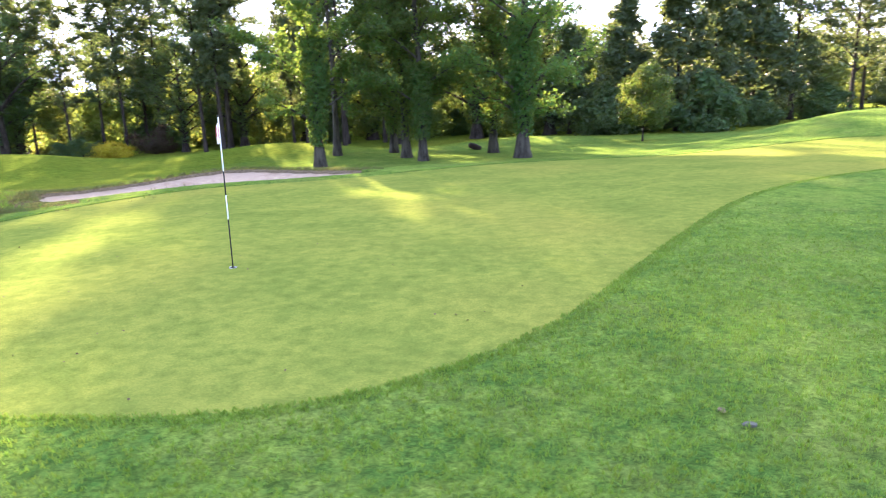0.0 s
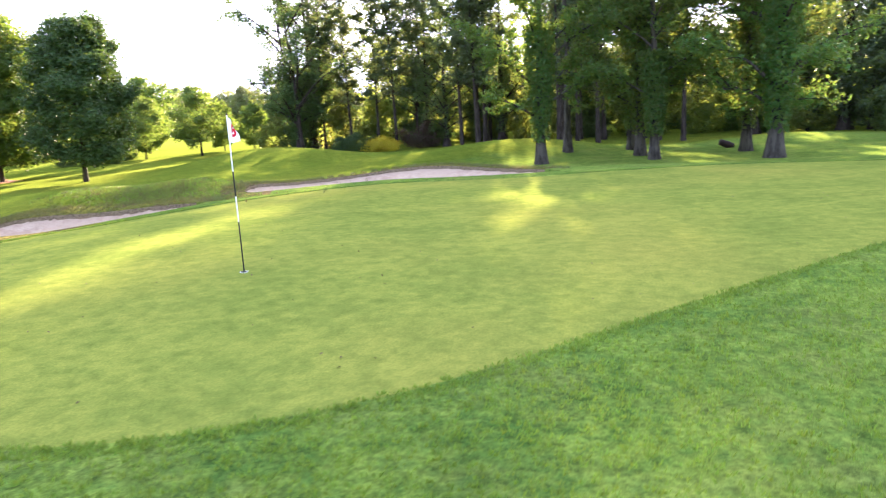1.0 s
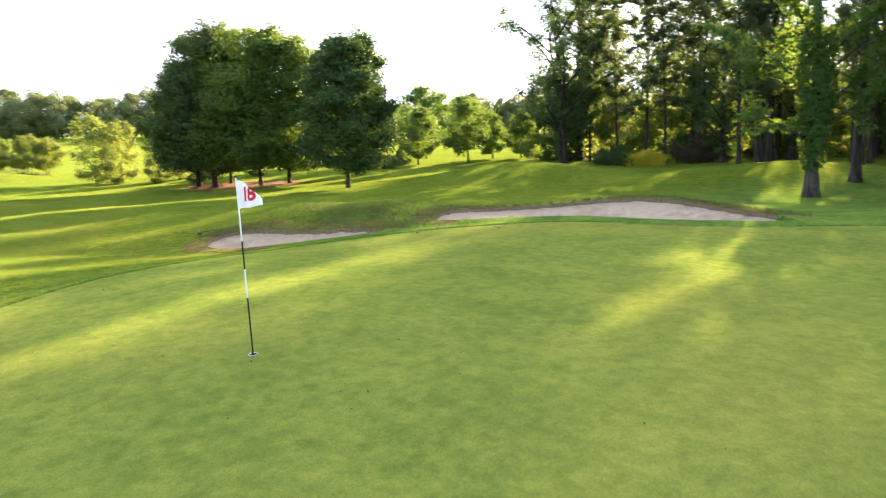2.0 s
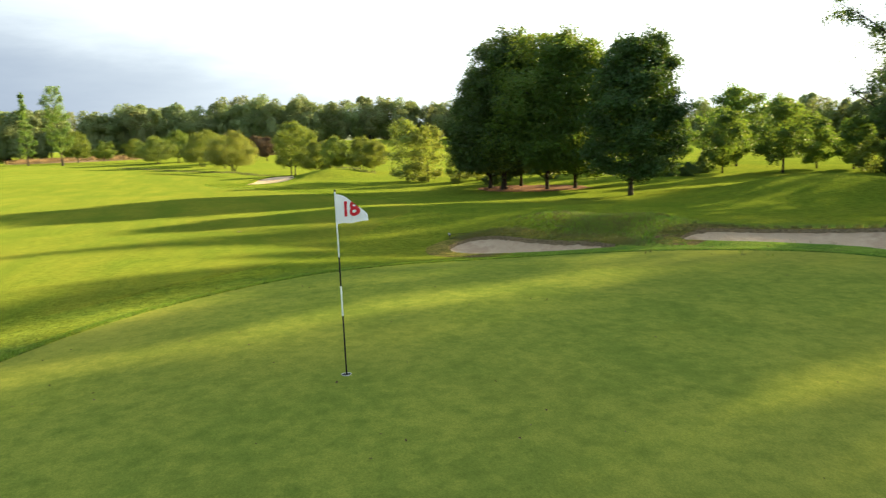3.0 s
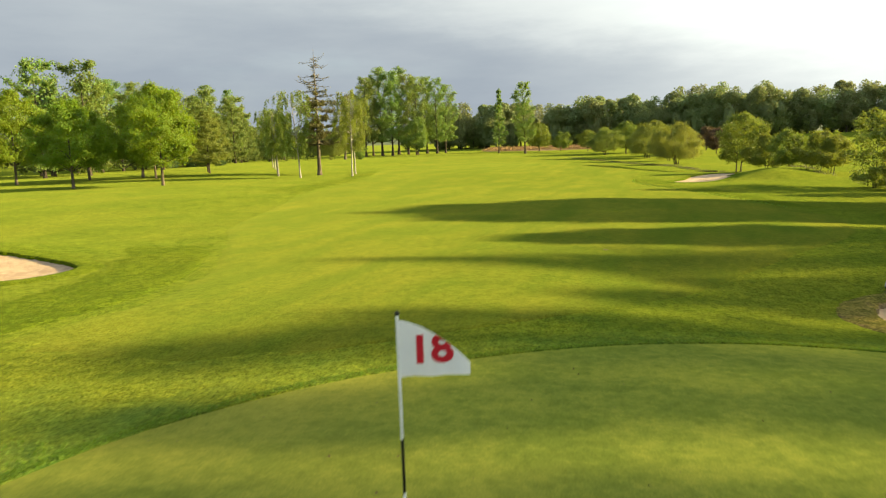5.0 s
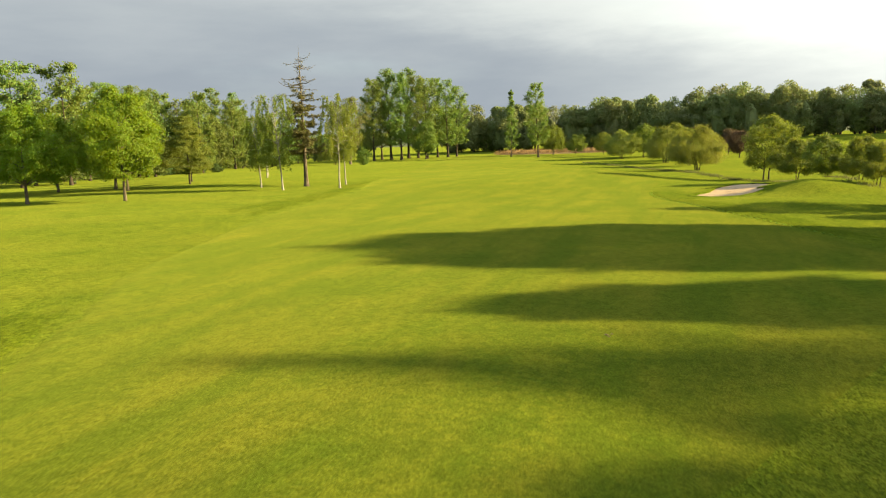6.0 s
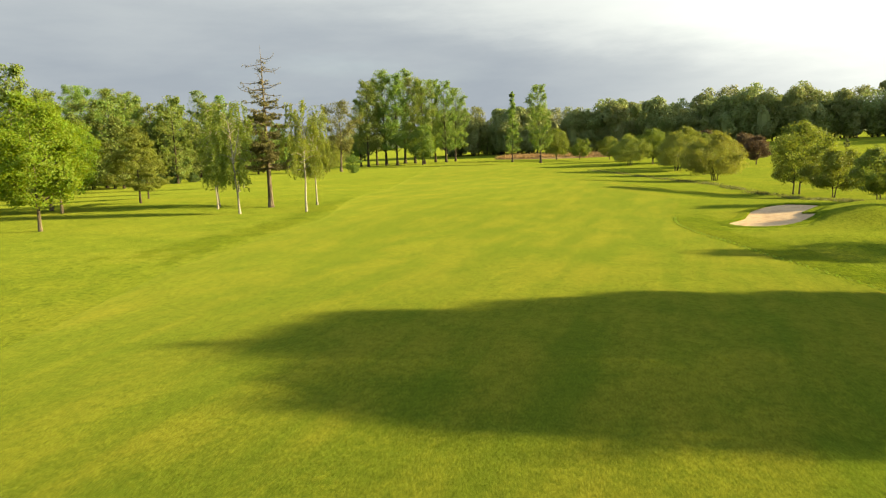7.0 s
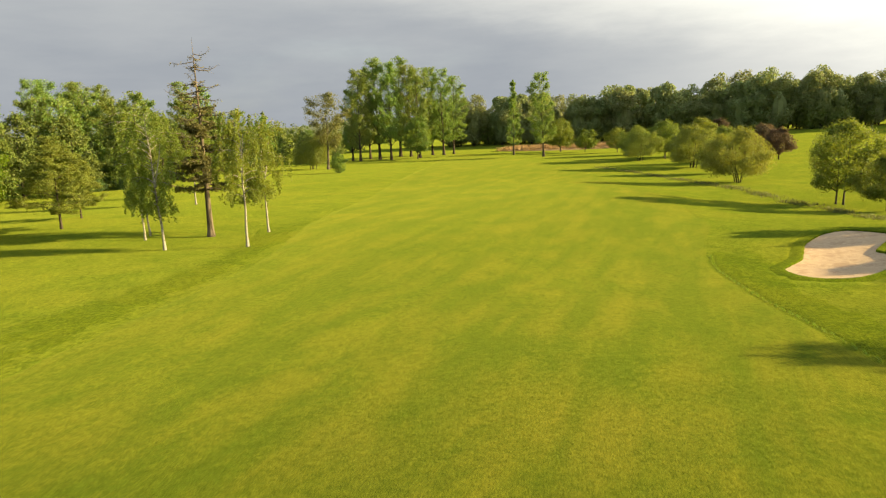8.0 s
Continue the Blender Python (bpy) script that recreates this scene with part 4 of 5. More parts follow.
for x, y, m, turn, s in ((-60.4, -36.9, MAPLE, 0.5, 1.0), (-57.8, -45.6, MAPLE_B, 1.7, 0.97), (-72, -56.9, MAPLE_B, 3.3, 0.98), (-72.2, -47.2, MAPLE, 4.4, 0.95), (-74.5, -51.0, MAPLE_B, 5.6, 1.1), (-66, -62, MAPLE, 2.2, 1.1)):
    plant("maple_tree", m, x, y, "bright green maple on the grass beside the fairway", "tree", turn, s, group="maples beside the fairway")
HAZEL = tree_meshes(53, 8.2, 3.6, 0.2, "cone", 90, 26000, 0.16, 0.13, (0, 0), 0.04, limbs=36, flat=0.22, foliage=L_HAZEL, clump_size=0.24, filler=0.05, rise=0.12, droop=0.08)
plant("layered_tree", HAZEL, -81.4, -46.1, "olive-green tree with layered spreading branches", "tree", 0.3)
plant("layered_tree", HAZEL, -89.4, -52.0, "smaller olive-green tree with layered branches", "tree", 2.3, 0.8)


def birch_meshes(seed, H, reach, low, lean, strands):
    """A leaning white stem, arching branches, and hanging twigs set with small leaves."""
    rng = np.random.default_rng(seed)
    p = stem_path(rng, H, lean, 0.10, 12)
    p[0, 2] -= 0.25
    s = np.linspace(0, 1, 12) ** 1.7
    wood, pos = Soup(), []
    wood.add(*tube(p, 0.10 * (1 - 0.88 * s ** 0.9) + 0.05 * np.exp(-s * 30), 9))
    fork = np.stack([p[7], p[7] + [0.25, 0.2, 1.0], p[7] + [0.55, 0.45, 2.3], p[7] + [0.7, 0.6, 3.6]])
    wood.add(*tube(fork, [0.06, 0.05, 0.035, 0.012], 7))
    wood.weld(0)
    for k in range(30):
        u = 0.32 + 0.66 * (k + rng.uniform(0, 1)) / 30
        a, z = rng.uniform(0, 2 * np.pi), u * H
        b = np.array([np.interp(z, p[:, 2], p[:, 0]), np.interp(z, p[:, 2], p[:, 1]), z])
        L = reach * (0.25 + 0.85 * np.sin(np.pi * min(1.0, 1.25 - u))) * rng.uniform(0.6, 1.1)
        q = np.linspace(0, 1, 6)[:, None]
        way = np.array([np.cos(a), np.sin(a), 0])
        path = b + q * way * L + np.array([0, 0, 1]) * L * (0.9 * q - 0.75 * q ** 2)
        wood.add(*tube(path, np.linspace(0.035 * (1.2 - u) + 0.008, 0.006, 6), 5))
        wood.weld(0)
        groups = rng.uniform(0.3, 1.05, 3)
        for j in range(strands):
            w = groups[j % 3] + rng.normal(0, 0.05)
            top = b + w * way * L + np.array([0, 0, 1]) * L * (0.9 * w - 0.75 * w * w) + rng.normal(0, 0.13, 3)
            drop = min(rng.uniform(0.4, 2.7) * (1.2 - 0.6 * u), top[2] - low - rng.uniform(0, 1.0))
            m = max(5, int(max(drop, 0.2) * 15))
            t = rng.uniform(0, 1, m)[:, None]
            pos.append(top + np.array([0, 0, -1]) * t * drop + (way * 0.15 + rng.normal(0, 0.06, 3)) * t + rng.normal(0, 0.05, (m, 3)))
    pos = np.concatenate(pos)
    v, f = leaf_cards(pos, rng.normal(0, 1, (len(pos), 3)) * np.array([1, 1, 0.4]), 0.17, rng, 0.6)
    return wood.mesh("trunk", M_BIRCH), mesh_from("crown", v, f, L_BIRCH, False)


BIRCH_A = birch_meshes(54, 9.9, 2.5, 1.9, (-0.09, -0.03), 17)
BIRCH_B = birch_meshes(55, 9.6, 2.1, 2.8, (-0.03, 0.02), 15)
for x, y, m, turn, s in ((-74.3, -28.9, BIRCH_A, 0.9, 1.0), (-76.2, -23.2, BIRCH_B, 0.2, 1.0), (-83.2, -25.9, BIRCH_B, 2.2, 0.93), (-78.0, -33.9, BIRCH_B, 4.0, 0.8), (-80.1, -35.2, BIRCH_A, 2.8, 0.8), (-105, -50, BIRCH_B, 1.0, 1.0), (-118, -58, BIRCH_A, 3.0, 0.9)):
    plant("birch_tree", m, x, y, "slender birch with white trunk and hanging pale green twigs", "tree", turn, s, group="birches beside the fairway")


def dead_conifer(x, y):
    rng = np.random.default_rng(61)
    H = 15.6
    p = stem_path(rng, H, (0.015, 0.0), 0.02, 13)
    p[0, 2] -= 0.3
    s = np.linspace(0, 1, 13) ** 1.7
    wood, pos, nrm = Soup(), [], []
    wood.add(*tube(p, 0.25 * (1 - s * 0.965) + 0.13 * np.exp(-s * 40), 12))
    tiers = []
    for k in range(21):
        u = 0.25 + 0.745 * k / 23 + rng.normal(0, 0.006)
        for j in range(int(rng.integers(4, 7))):
            tiers.append((u + rng.normal(0, 0.008), j * 1.5 + rng.uniform(0, 1.4) + k))
    for u, a in tiers:
        full = 3.1 * (1 - u) ** 0.5 + 0.45
        L = full * (rng.uniform(0.75, 1.15) if rng.uniform() < 0.45 else rng.uniform(0.25, 0.65))
        z = u * H
        b = np.array([np.interp(z, p[:, 2], p[:, 0]), np.interp(z, p[:, 2], p[:, 1]), z])
        q = np.linspace(0, 1, 7)[:, None]
        sag, lift = rng.uniform(0.1, 0.42), rng.uniform(0.15, 0.5)
        tip = np.array([np.cos(a), np.sin(a), 0]) * L
        path = b + q * tip + np.array([0, 0, 1]) * L * (-sag * q + lift * q ** 2.5) + rng.normal(0, 0.05, (7, 3)) * q
        wood.add(*tube(path, np.linspace(0.075 * (1.1 - u) + 0.024, 0.012, 7), 5))
        for j in range(2, 7):
            for sgn in (-1, 1):
                if rng.uniform() < 0.25:
                    continue
                t0 = path[j]
                t1 = t0 + (np.array([-np.sin(a), np.cos(a), 0]) * sgn * 0.5 + np.array([np.cos(a), np.sin(a), 0]) * 0.35) * L * rng.uniform(0.15, 0.36) + np.array([0, 0, rng.normal(-0.04, 0.1)])
                wood.add(*tube(np.stack([t0, (t0 + t1) / 2, t1]), [0.016, 0.011, 0.006], 4))
                m = int(34 * (1.25 - u) * (2.2 if 0.26 < u < 0.6 else 0.8 if u < 0.7 else 0.12))
                w = rng.uniform(0.1, 1, m)[:, None]
                pos.append(t0 * (1 - w) + t1 * w + rng.normal(0, 0.08, (m, 3)))
                nrm.append(rng.normal(0, 0.5, (m, 3)) + np.array([0, 0, 0.9]))
    pos, nrm = np.concatenate(pos), np.concatenate(nrm)
    v, f = leaf_cards(pos, nrm, 0.18, rng, 0.5)
    plant("dying_conifer", (wood.mesh("trunk", M_RED), mesh_from("crown", v, f, L_DEAD, False)), x, y,
          "tall dying conifer with bare tiered branches and faded needles", "tree", 0.6)


dead_conifer(-80.6, -29.6)
BROWN = tree_meshes(56, 15, 4.4, 0.3, "vase", 50, 7000, 0.3, 0.25, (0.02, 0), 0.12, limbs=32, bark=M_RED, foliage=L_BROWN, clump_size=0.26)
plant("thin_tree", BROWN, -183.5, -73.4, "thin-leaved brownish tree with reddish bare limbs", "tree", 1.0, 1.2)
ROUND = tree_meshes(66, 4.2, 1.75, 0.03, "round", 60, 9000, 0.13, 0.07, stems=4, limbs=20, foliage=L_FIELD, clump_size=0.3, filler=0.4, lop=0.3)
plant("round_bush", ROUND, -162, -59.6, "round dark green bush on the open grass", "bush", 0.0, 1.0)
POPLAR = tree_meshes(57, 22, 3.7, 0.17, "column", 120, 17000, 0.26, 0.3, (0, 0), 0.15, limbs=40, foliage=L_POPLAR, clump_size=0.24, filler=0.2, rise=1.3)
POPLAR_B = tree_meshes(58, 21, 3.6, 0.18, "column", 115, 16000, 0.26, 0.26, (0.01, 0), 0.15, limbs=38, foliage=L_POPLAR, clump_size=0.24, filler=0.2, rise=1.3)
for i, (x, y, s) in enumerate(((-227.3, -85.7, 1.25), (-239.4, -88, 1.35), (-233.3, -82, 1.42), (-231, -77.3, 1.4), (-252.4, -83, 1.5), (-249, -78, 1.42), (-236, -70, 1.25), (-256, -73, 1.4), (-252.6, -68, 1.28), (-260, -67, 1.25), (-232, -90.5, 1.0))):
    plant("poplar_tree", (POPLAR, POPLAR_B)[i % 2], x, y, "tall fresh green poplar with straight dark trunk", "tree", i * 1.9, s, group="poplar clump")
for i, (x, y, s) in enumerate(((-146, -120, 1.0), (-153, -124, 1.08), (-160, -122, 1.02), (-165, -128, 1.1), (-172, -127, 1.04), (-178, -131, 0.98))):
    plant("poplar_tree", (POPLAR, POPLAR_B)[i % 2], x, y, "tall green poplar rising above the wood", "tree", i * 2.7, s, group="poplars above the wood")
plant("field_tree", FIELD, -229, -68, "rounded dark green tree before the poplars", "tree", 1.0, 1.9)
plant("tall_tree", POPLAR_B, -228.6, -30.8, "tall uneven green tree beside the fairway", "tree", 0.4, 1.12)
SLIM = tree_meshes(59, 22, 2.9, 0.12, "cone", 80, 8000, 0.34, 0.22, (0, 0), 0.1, limbs=34, foliage=L_POPLAR, clump_size=0.2, filler=0.2)
plant("tall_tree", SLIM, -246, -43.3, "tall slim green tree beside the fairway", "tree", 1.4, 1.05)
MIST = tree_meshes(60, 22, 3.0, 0.3, "column", 60, 7000, 0.34, 0.2, (0, 0), 0.1, limbs=30, foliage=L_POPLAR, clump_size=0.3)
MISTLETOE = tree_meshes(62, 1.5, 0.75, 0.02, "round", 30, 900, 0.2, 0.02, limbs=4, foliage=L_IVY, clump_size=0.4)[1]
for x, y, turn, size in ((-215, -139, 0.3, 1.22), (-213, -129.6, 2.0, 1.12)):
    tree = plant("slender_tree", MIST, x, y, "slender tall tree with sparse crown and dark mistletoe balls", "tree", turn, size)
    for at in ((0.9, 0.3, 14.5), (-0.5, 0.8, 17.0), (0.2, -0.9, 11.8)):
        part("mistletoe", MISTLETOE, tree, "dark mistletoe ball", at)
for x, y, size in ((-282, -160, 0.85), (-287, -157, 0.9)):
    plant("far_poplar", SLIM, x, y, "distant narrow dark poplar", "tree", x, size, group="far poplars")

FIR = tree_meshes(65, 3.2, 1.1, 0.04, "cone", 40, 1500, 0.2, 0.06, limbs=14, flat=0.4, foliage=L_PINE)
plant("small_fir", FIR, -262.4, 55.6, "small dark fir standing alone on far grass", "tree", 0.0, 1.15)

# left wood behind the maples
WOOD_A = tree_meshes(71, 20, 4.4, 0.08, "column", 110, 6200, 0.46, 0.25, (0, 0), 0.1, limbs=34, foliage=L_POPLAR, clump_size=0.22, filler=0.15)
WOOD_B = tree_meshes(72, 15, 5.0, 0.05, "dome", 100, 6500, 0.46, 0.25, (0, 0), 0.1, limbs=30, foliage=L_WOOD, clump_size=0.24, filler=0.2)
rng = np.random.default_rng(7)
for i in range(46):
    s = i / 45
    x, y = -88 - 120 * s + rng.normal(0, 4), -82 - 31 * s + rng.normal(0, 5)
    plant("woodland_tree", (WOOD_A, WOOD_B)[i % 2], x, y, "full green tree of the wood beside the course", "tree", i * 2.4, rng.uniform(0.86, 1.04) * (0.95 - 0.16 * s), group="wood beside the course")

rng = np.random.default_rng(17)
for i in range(16):
    plant("woodland_tree", (WOOD_B, WOOD_A)[i % 4 == 3], -196 - 7 * i + rng.normal(0, 3), -103 - 1.9 * i + rng.normal(0, 3), "lower green tree of the wood beyond the fairway", "tree", i * 1.9,
          rng.uniform(0.42, 0.62), group="lower wood beyond the fairway")
plant("willow_bush", WILLOW, -186, -79, "dark many-stemmed willow bush beside the thin tree", "bush", 0.8, 1.0)
for i, (x, y, size) in enumerate(((-128, -88, 0.75), (-131, -86, 0.6), (-134, -84.5, 0.7), (-138, -83, 0.55))):
    plant("low_bush", SHRUB, x, y, "low dark hedge bush at the wood's foot", "bush", i * 2.0, size, group="hedge at the wood's foot")

# ---- far woods on rising ground: uncountable, one object a belt ----


def far_wood(name, line, count, depth, tall, leaves, label, seed, size=0.75):
    rng = np.random.default_rng(seed)
    line = np.array(line, float)
    seg = np.r_[0, np.cumsum(np.linalg.norm(np.diff(line, axis=0), axis=1))]
    at = rng.uniform(0, seg[-1], count)
    x = np.interp(at, seg, line[:, 0]) + rng.normal(0, depth, count)
    y = np.interp(at, seg, line[:, 1]) + rng.normal(0, depth, count)
    z, H = land(x, y), tall * rng.uniform(0.7, 1.15, count)
    R = H * rng.uniform(0.32, 0.5, count)
    k = rng.integers(0, count, leaves)
    d = unit(rng.normal(size=(leaves, 3)))
    lump = 1 + 0.07 * np.sin(d[:, 0] * 7 + k) + 0.07 * np.sin(d[:, 1] * 8 + k * 2) + 0.06 * np.sin(d[:, 2] * 9 + k * 3)
    rr = lump * rng.uniform(0.3, 1, leaves) ** 0.16
    pos = np.stack([x[k] + d[:, 0] * R[k] * rr, y[k] + d[:, 1] * R[k] * rr, np.maximum(z[k] + H[k] * (0.5 + 0.5 * d[:, 2] * rr), z[k])], 1)
    v, f = leaf_cards(pos, d + rng.normal(0, 0.5, (leaves, 3)), size, rng, 0.75)
    m = leaves // 5
    k = rng.integers(0, count, m)
    d2 = unit(rng.normal(size=(m, 3))) * rng.uniform(0, 0.78, (m, 1)) ** 0.5
    core = np.stack([x[k] + d2[:, 0] * R[k], y[k] + d2[:, 1] * R[k], np.maximum(z[k] + H[k] * (0.46 + 0.44 * d2[:, 2]), z[k])], 1)
    v2, f2 = leaf_cards(core, d2 + rng.normal(0, 0.5, (m, 3)), size * 2.4, rng, 0.8)
    v, f = np.concatenate([v, v2]), np.concatenate([f, f2 + len(v)])
    stems = Soup()
    for i in range(count):
        stems.add(*tube([(x[i], y[i], z[i] - 0.5), (x[i], y[i], z[i] + H[i] * 0.6)], [0.3, 0.12], 5))
    thing = new(name)
    tagged(thing, label, "woodland", kind="stuff")
    part("crown", mesh_from("crown", v, f, L_WOOD, False), thing)
    part("trunk", stems.mesh("trunk", M_BARK), thing)
    return thing




def far_tree_meshes(seed, H, R, leaves, leaf, bumps):
    """A full rounded crown of lumps covered with leaf sprays, on a short trunk."""
    rng = np.random.default_rng(seed)
    soup = Soup()

    def lump(c, r, tall):
        s = np.linspace(-0.96, 1, 7)
        soup.add(*tube(np.stack([0 * s + c[0], 0 * s + c[1], c[2] + s * tall], 1), r * np.sqrt(np.maximum(1 - s * s, 0.004)), 8))
    lump((0, 0, H * 0.42), R * 0.36, H * 0.27)
    d = unit(rng.normal(size=(bumps, 3)))
    d[:, 2] = np.clip(d[:, 2], -1.1, 1)
    c = np.stack([d[:, 0] * R * 0.60, d[:, 1] * R * 0.60, H * (0.52 + 0.36 * d[:, 2])], 1) * (1 + rng.normal(0, 0.05, (bumps, 1)))
    r = R * rng.uniform(0.26, 0.46, bumps)
    k = rng.choice(bumps, leaves, p=r ** 2 / np.sum(r ** 2))
    n = unit(rng.normal(size=(leaves, 3)) + d[k] * 0.7)
    pos = c[k] + n * (r[k] * rng.uniform(0.6, 1.08, leaves))[:, None]
    pos[:, 2] = np.maximum(pos[:, 2], 0.4)
    soup.add(*leaf_cards(pos, n + rng.normal(0, 0.4, (leaves, 3)), leaf, rng, 0.8))
    stem = tube([(0, 0, -0.6), (0.1, 0, H * 0.2), (0, 0.1, H * 0.6)], [0.45, 0.34, 0.1], 7)
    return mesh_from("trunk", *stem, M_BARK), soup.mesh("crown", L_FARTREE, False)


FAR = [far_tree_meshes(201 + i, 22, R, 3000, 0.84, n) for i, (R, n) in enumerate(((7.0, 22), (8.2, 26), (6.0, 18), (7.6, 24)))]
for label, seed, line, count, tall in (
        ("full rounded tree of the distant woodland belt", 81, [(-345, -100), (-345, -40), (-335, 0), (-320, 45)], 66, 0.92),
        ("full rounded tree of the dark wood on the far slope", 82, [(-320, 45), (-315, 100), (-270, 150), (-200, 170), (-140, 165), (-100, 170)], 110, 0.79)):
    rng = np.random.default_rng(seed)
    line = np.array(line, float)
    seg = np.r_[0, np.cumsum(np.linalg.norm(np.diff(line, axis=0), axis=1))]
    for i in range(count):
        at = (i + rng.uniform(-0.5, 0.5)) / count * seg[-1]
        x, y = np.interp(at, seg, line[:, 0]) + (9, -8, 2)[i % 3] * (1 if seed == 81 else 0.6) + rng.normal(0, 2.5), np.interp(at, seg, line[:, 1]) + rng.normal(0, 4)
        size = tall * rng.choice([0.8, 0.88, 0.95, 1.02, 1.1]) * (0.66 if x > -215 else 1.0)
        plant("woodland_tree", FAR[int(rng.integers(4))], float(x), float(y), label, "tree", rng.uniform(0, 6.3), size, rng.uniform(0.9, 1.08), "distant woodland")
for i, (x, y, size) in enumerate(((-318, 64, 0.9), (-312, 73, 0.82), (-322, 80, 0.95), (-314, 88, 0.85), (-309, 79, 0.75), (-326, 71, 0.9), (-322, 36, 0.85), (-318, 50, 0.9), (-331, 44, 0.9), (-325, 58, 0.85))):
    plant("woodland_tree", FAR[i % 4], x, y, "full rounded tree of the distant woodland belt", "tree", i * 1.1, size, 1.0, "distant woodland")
far_wood("far_undergrowth", [(-342, -100), (-340, -40), (-330, 0), (-316, 45), (-308, 100), (-265, 145), (-200, 163), (-140, 160), (-100, 165)], 150, 3, 9.5, 48000, "low leafy undergrowth below the distant woodland", 86)
far_wood("copse", [(-34, 98), (-10, 94), (20, 90), (60, 84)], 46, 4, 11, 45000, "thick leafy undergrowth and young trees behind the tall trunks", 85, 0.5)
far_wood("far_wood", [(-110, 160), (-60, 150), (0, 140), (60, 120), (110, 60)], 60, 8, 11, 40000, "distant wood behind the tall trees", 83)
far_wood("far_wood", [(-340, -100), (-300, -170), (-220, -190), (-120, -170)], 60, 10, 13, 40000, "low distant wood beyond the pond", 84)

# ---- ground cover pieces ----
v, f = dish(closed_curve([(-53.5, 30.5), (-49.5, 30.2), (-45.5, 33.2), (-45.0, 36.8), (-48, 38), (-52.5, 36.5), (-54.2, 33.5)], 70), 10, lambda x, y, s: 0.05 + 0.06 * np.sin(x * 3) * np.sin(y * 3.4) - 0.09 * (s > 0.99))
mulch = new("mulch_bed", mesh_from("mulch_bed", v, f, M_MULCH))
tagged(mulch, "reddish bark mulch bed under the dark trees", "mulch", kind="structure")
a = np.linspace(0, 2 * np.pi, 48, endpoint=False)
rings = np.concatenate([np.stack([-560 + r * 95 * np.cos(a), -312 + r * 60 * np.sin(a), 0 * a + 2.2], 1) for r in (0.01, 0.5, 1.0)])
pond = new("pond", mesh_from("pond", rings, grid_faces(3, 48, True), M_WATER))
tagged(pond, "grey lake water seen between far trees", "lake", kind="structure")


def far_hills():
    """A low ridge on the horizon."""
    a = np.radians(np.linspace(20, 200, 181))
    rise = 34 + 16 * np.sin(a * 7) + 9 * np.sin(a * 17 + 1) + 5 * np.sin(a * 41)
    rows = []
    for r, k in ((1900, 0.0), (2050, 0.75), (2200, 1.0), (2400, 0.0)):
        rows.append(np.stack([-np.sin(a) * r, np.cos(a) * r, 4 + rise * k], 1))
    ob = new("far_hills", mesh_from("far_hills", np.concatenate(rows), grid_faces(4, len(a)), M_FAR))
    tagged(ob, "low wooded hills on the horizon", "hills", kind="structure")


far_hills()
v, f = dish(closed_curve([(-272, -53), (-268, -27), (-276, -11), (-292, -13), (-298, -45), (-288, -57)], 60), 14, lambda x, y, s: 0.5 * (s < 0.98) + 0.25 * np.sin(x * 1.7) * np.sin(y * 1.3) - 0.2)
reeds = new("reed_bed", mesh_from("reed_bed", v, f, M_REED))
tagged(reeds, "patch of dry brown reeds beyond the fairway", "reeds", kind="structure")


